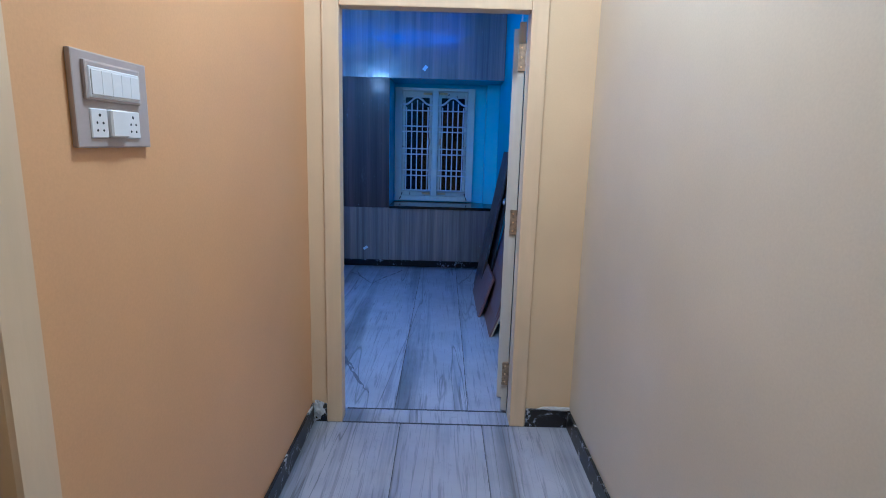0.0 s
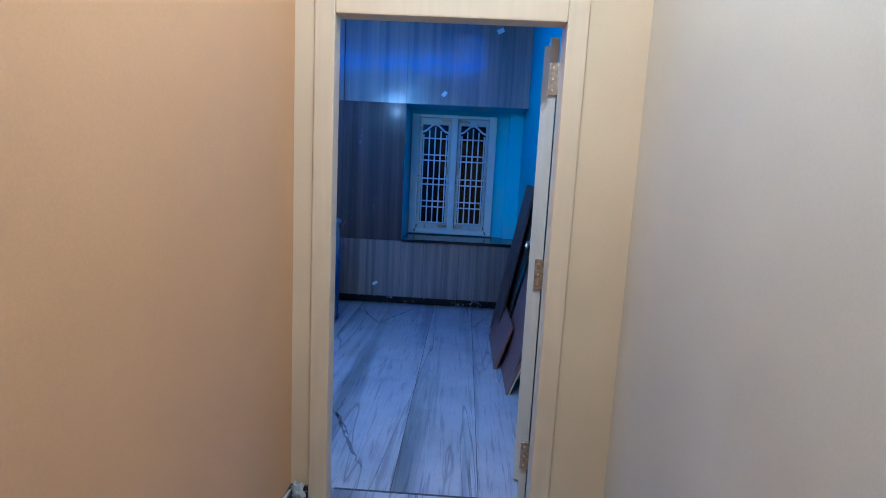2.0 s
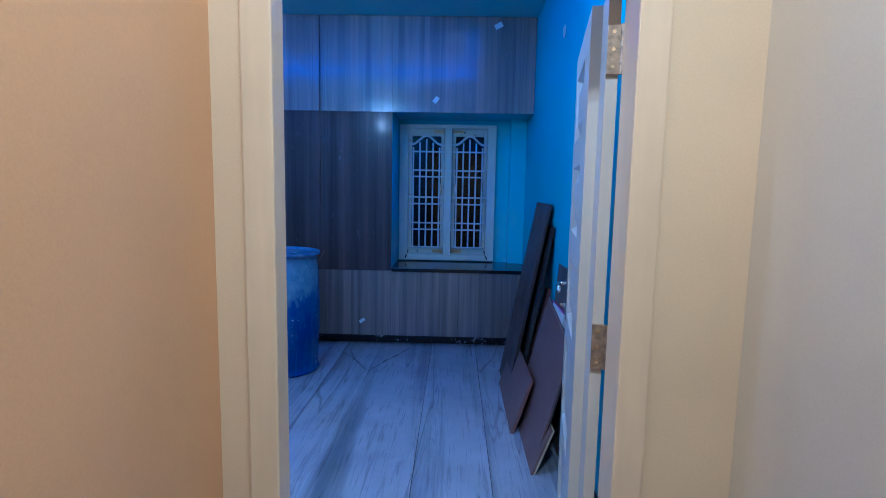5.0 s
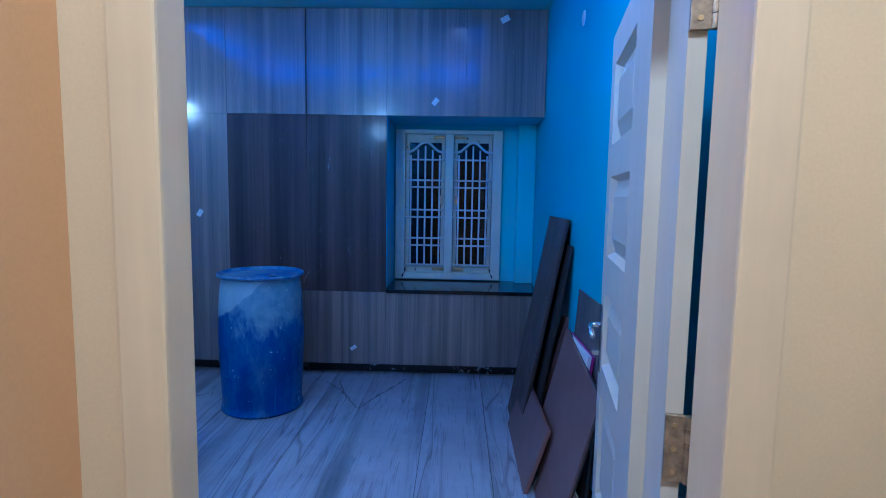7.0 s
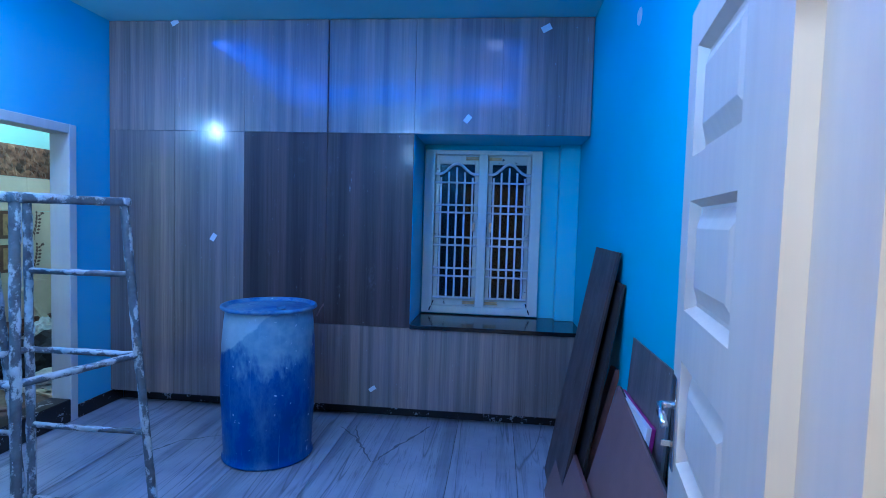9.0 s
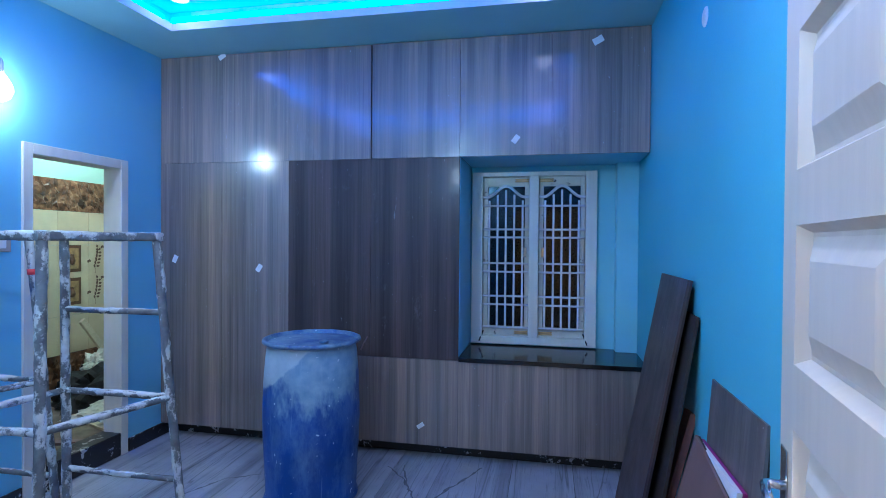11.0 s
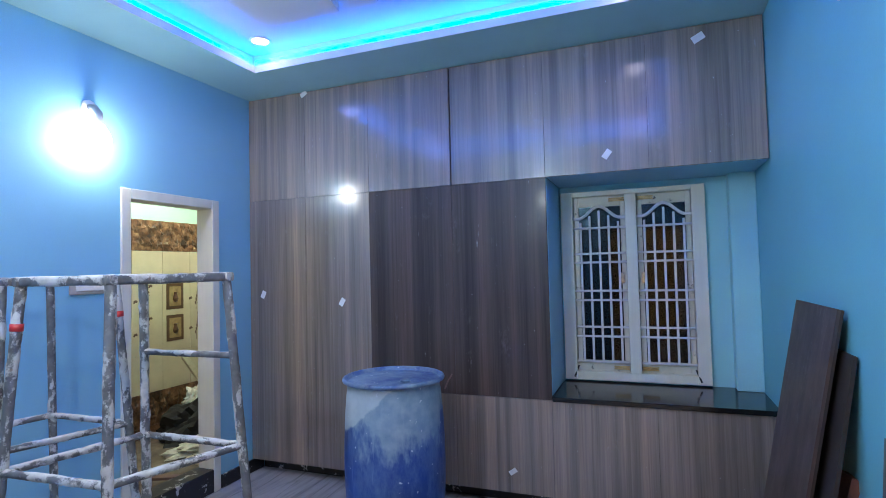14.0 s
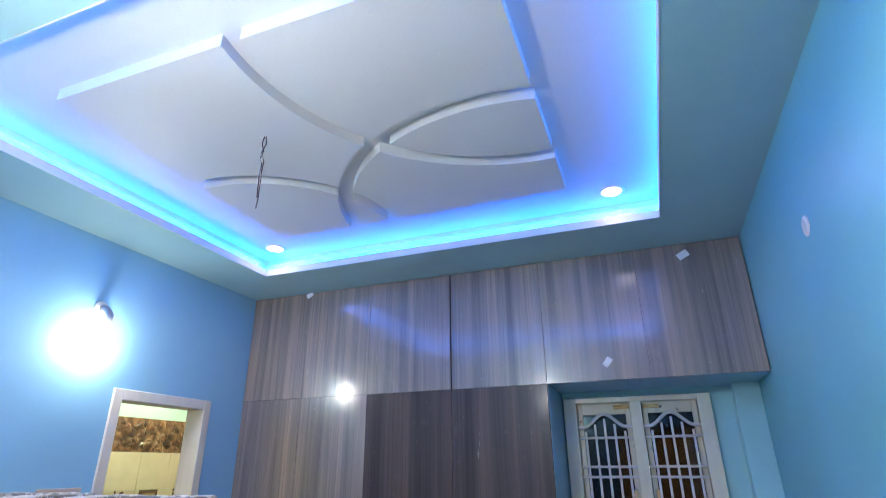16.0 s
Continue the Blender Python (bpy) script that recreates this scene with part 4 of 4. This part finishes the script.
# ---- blue drum ----
def drum():
    ob = tagged(empty("drum", (-1.372, 2.872, 0)), "blue plastic barrel streaked with pale dried plaster", "barrel")
    ob.scale.z = 1.016
    R = 0.286
    prof = [(0, 0.0), (R - 0.03, 0.0), (R - 0.010, 0.003), (R - 0.004, 0.010), (R - 0.005, 0.020), (R - 0.014, 0.028), (R - 0.014, 0.07),
            (R - 0.008, 0.2), (R + 0.001, 0.36), (R + 0.004, 0.48), (R + 0.002, 0.6), (R - 0.004, 0.74), (R - 0.014, 0.86), (R - 0.022, 0.915), (R - 0.012, 0.925)]
    part("shell", lathe(prof, 64), M_DRUM, ob, "", True)
    part("rim", lathe([(R - 0.03, 0.922), (R - 0.004, 0.926), (R + 0.006, 0.932), (R + 0.009, 0.940), (R + 0.006, 0.950), (R - 0.002, 0.954), (R - 0.010, 0.950), (R - 0.015, 0.936), (R - 0.03, 0.930)], 64), M_DRUMRIM, ob, "", True)
    part("lid", lathe([(R - 0.018, 0.930), (R - 0.022, 0.932), (R - 0.06, 0.931), (R - 0.08, 0.935), (0.05, 0.937), (0, 0.937)], 64), M_DRUMRIM, ob, "plaster-smeared blue lid", True)
    part("bung", lathe([(0.0, 0.955), (0.025, 0.955), (0.028, 0.95), (0.028, 0.942)], 20, (0.12, -0.1, 0)), M_DRUMRIM, ob)
    part("stick", chain([(0.262, 0.14, 0.86), (0.278, 0.15, 0.90), (0.292, 0.158, 0.925), (0.300, 0.163, 0.94)], 0.0045, 8), M_BOARD, ob, "thin wooden stick caught at the rim")
    return ob


drum()

# ---- boards leaning on the wall ----
def board(name, foot_x, top_x, y0, y1, length, th, mat, edge, label, skew=0.0, z0=0.0):
    """A board leaning on the right wall: foot at foot_x, upper edge at top_x; skew shifts the top along the wall."""
    dx = top_x - foot_x
    h = math.sqrt(max(length * length - dx * dx - skew * skew, 0.01))
    up = Vector((dx, skew, h)).normalized()
    along = Vector((0, 1, 0))
    along = (along - up * along.dot(up)).normalized()
    nrm = along.cross(up)
    m = Matrix((along, nrm, up)).transposed().to_4x4()
    m.translation = Vector((foot_x, y0, z0))
    ob = tagged(empty(name), label, "board", "boards leaning on the blue wall")
    part("face", box(0, y1 - y0, -0.0015, th * 0.5, 0, length, 0.0, 1, m), mat, ob)
    part("core", box(0.0006, y1 - y0 - 0.0006, th * 0.5, th, 0.0006, length - 0.0006, 0.0, 1, m), edge, ob)
    return ob


board("wide_plank", 0.40, 0.655, 2.36, 2.93, 1.42, 0.02, M_BOARDDARK, M_BOARDEDGE, "tall dark brown laminate board leaning on the wall")
board("back_plank", 0.47, 0.672, 2.28, 2.80, 1.26, 0.012, M_BOARDEDGE, M_BOARDEDGE, "second tall dark board behind the first")
board("slate_board", 0.615, 0.684, 1.545, 2.09, 1.03, 0.018, M_SLATE, M_BOARDEDGE, "grey smudged laminate board leaning on the wall")
board("foam_sheet", 0.535, 0.634, 1.635, 2.115, 0.79, 0.03, M_FOAM, M_PURPLE, "white sheet with a purple edge among the boards")
board("edge_plank", 0.46, 0.672, 2.30, 2.40, 0.835, 0.03, M_BOARDRED, M_BOARDRED, "narrow reddish brown plank leaning among boards", 0.06)
board("brown_board", 0.455, 0.602, 1.40, 2.20, 0.715, 0.018, M_BOARD, M_BOARDEDGE, "plain brown laminate board leaning on others", -0.1)
board("low_board", 0.375, 0.485, 1.80, 2.66, 0.36, 0.02, M_BOARD, M_BOARDRED, "low brown board standing on the floor")
board("low_board", 0.435, 0.53, 1.33, 1.86, 0.27, 0.02, M_BOARD, M_PALEWOOD, "low brown board with a pale cut edge")

# ---- lamps and fittings ----
def wall_lamp(at, turn, glass, label):
    """Bulb in an angled holder; the wall is at local x = 0."""
    ob = tagged(empty("wall_lamp", at, turn), label, "wall lamp", "wall lamps")
    part("backplate", lathe([(0, 0), (0.045, 0), (0.045, 0.012), (0.03, 0.02), (0, 0.02)], 24), M_PLASTIC, ob).matrix_basis = pose(0, 0, 0.03, 0, 90, 0)
    part("holder", chain([(0.01, 0, 0.03), (0.06, -0.004, 0.02), (0.105, -0.01, -0.02), (0.117, -0.016, -0.085)], 0.021, 14), M_HOLDER, ob, "grey bulb holder", True)
    part("bulb", lathe([(0, -0.235), (0.025, -0.231), (0.047, -0.214), (0.06, -0.182), (0.057, -0.15), (0.04, -0.115), (0.024, -0.09), (0.0, -0.09)], 32, (0.118, -0.018, 0)), glass, ob, "glowing white bulb", True)


wall_lamp((XL, 2.19, 2.53), 0, M_BULB, "glowing white globe bulb in a wall holder")
wall_lamp((-1.12, YN, 2.57), 90, M_BULBBRIGHT, "bright white bulb in a holder near the doorway")


def downlight(x, y, watts):
    ob = tagged(empty("downlight", (x, y, ZT)), "round recessed ceiling spotlight, lit", "downlight", "ceiling spotlights")
    part("trim_ring", lathe([(0.052, -0.001), (0.056, -0.007), (0.066, -0.009), (0.072, -0.004), (0.073, 0.0)], 32), M_PLASTIC, ob, "", True)
    part("lens", lathe([(0, -0.006), (0.055, -0.005), (0.056, -0.001)], 24), M_SPOT, ob, "glowing lens")
    beam = new("beam", bpy.data.lights.new("beam", "SPOT"))
    beam.data.energy, beam.data.spot_size, beam.data.spot_blend, beam.data.shadow_soft_size = watts, radians(160), 1.0, 0.06
    beam.data.color = (1.0, 0.88, 0.90)
    beam.matrix_basis = pose(x, y, ZT - 0.14)


for dx in (-2.35, -0.01):
    downlight(dx, 2.93, FAR_WATTS)
    downlight(dx, 0.98, NEAR_WATTS)

wire = tagged(empty("ceiling_wires", (-1.46, 1.68, ZI)), "loose electric wires hanging from the ceiling", "wire")
rw = random.Random(8)
for k in range(3):
    pts = [(0.006 * k, 0, 0.0)]
    for j in range(1, 9):
        pts.append((0.006 * k + rw.uniform(-0.008, 0.008), rw.uniform(-0.008, 0.008), -0.033 * j * (1 + 0.2 * k) - 0.0))
    part("wire", chain(pts, 0.0028, 6), M_WIRE if k else M_PLASTIC, wire, "", True)
part("hook_plate", lathe([(0, -0.001), (0.018, -0.001), (0.02, -0.004), (0, -0.006)], 16), M_PLASTIC, wire)

tagged(part("cover_plate", lathe([(0, 0.008), (0.028, 0.008), (0.04, 0.004), (0.042, 0.0), (0, 0)], 32), M_PLASTIC), "round white cover plate on the blue wall", "cover plate").matrix_basis = pose(XR, 2.286, 2.522, 0, -90, 0)
sb = tagged(empty("wall_switchboard", (XL, 2.2, 1.53)), "white switchboard on the blue wall behind stands", "switchboard")
part("plate", box(0, 0.014, -0.12, 0.12, -0.05, 0.05, 0.005, 2), M_TAUPE, sb)
part("switch_bank", box(0.012, 0.02, -0.09, 0.09, -0.03, 0.03, 0.003), M_PLASTIC, sb)
cl = tagged(empty("corridor_light", (0.05, -1.2, HC)), "round white ceiling light of the passage", "ceiling light")
part("base", lathe([(0, 0), (0.17, 0), (0.17, -0.03), (0.16, -0.035), (0, -0.035)], 32), M_PLASTIC, cl)
part("diffuser", lathe([(0.155, -0.036), (0.15, -0.055), (0.1, -0.07), (0, -0.075)], 32), M_CORRLIGHT, cl, "glowing opal diffuser", True)
bl = tagged(empty("bathroom_bulb", (-3.55, 3.6, 3.0)), "warm bulb on the bathroom ceiling", "bulb")
part("holder", lathe([(0, 0), (0.04, 0), (0.035, -0.03), (0.02, -0.05), (0, -0.05)], 20), M_PLASTIC, bl)
part("globe", lathe([(0, -0.16), (0.02, -0.155), (0.035, -0.13), (0.035, -0.1), (0.015, -0.06), (0.0, -0.055)], 24), M_BATHBULB, bl, "glowing warm bulb", True)
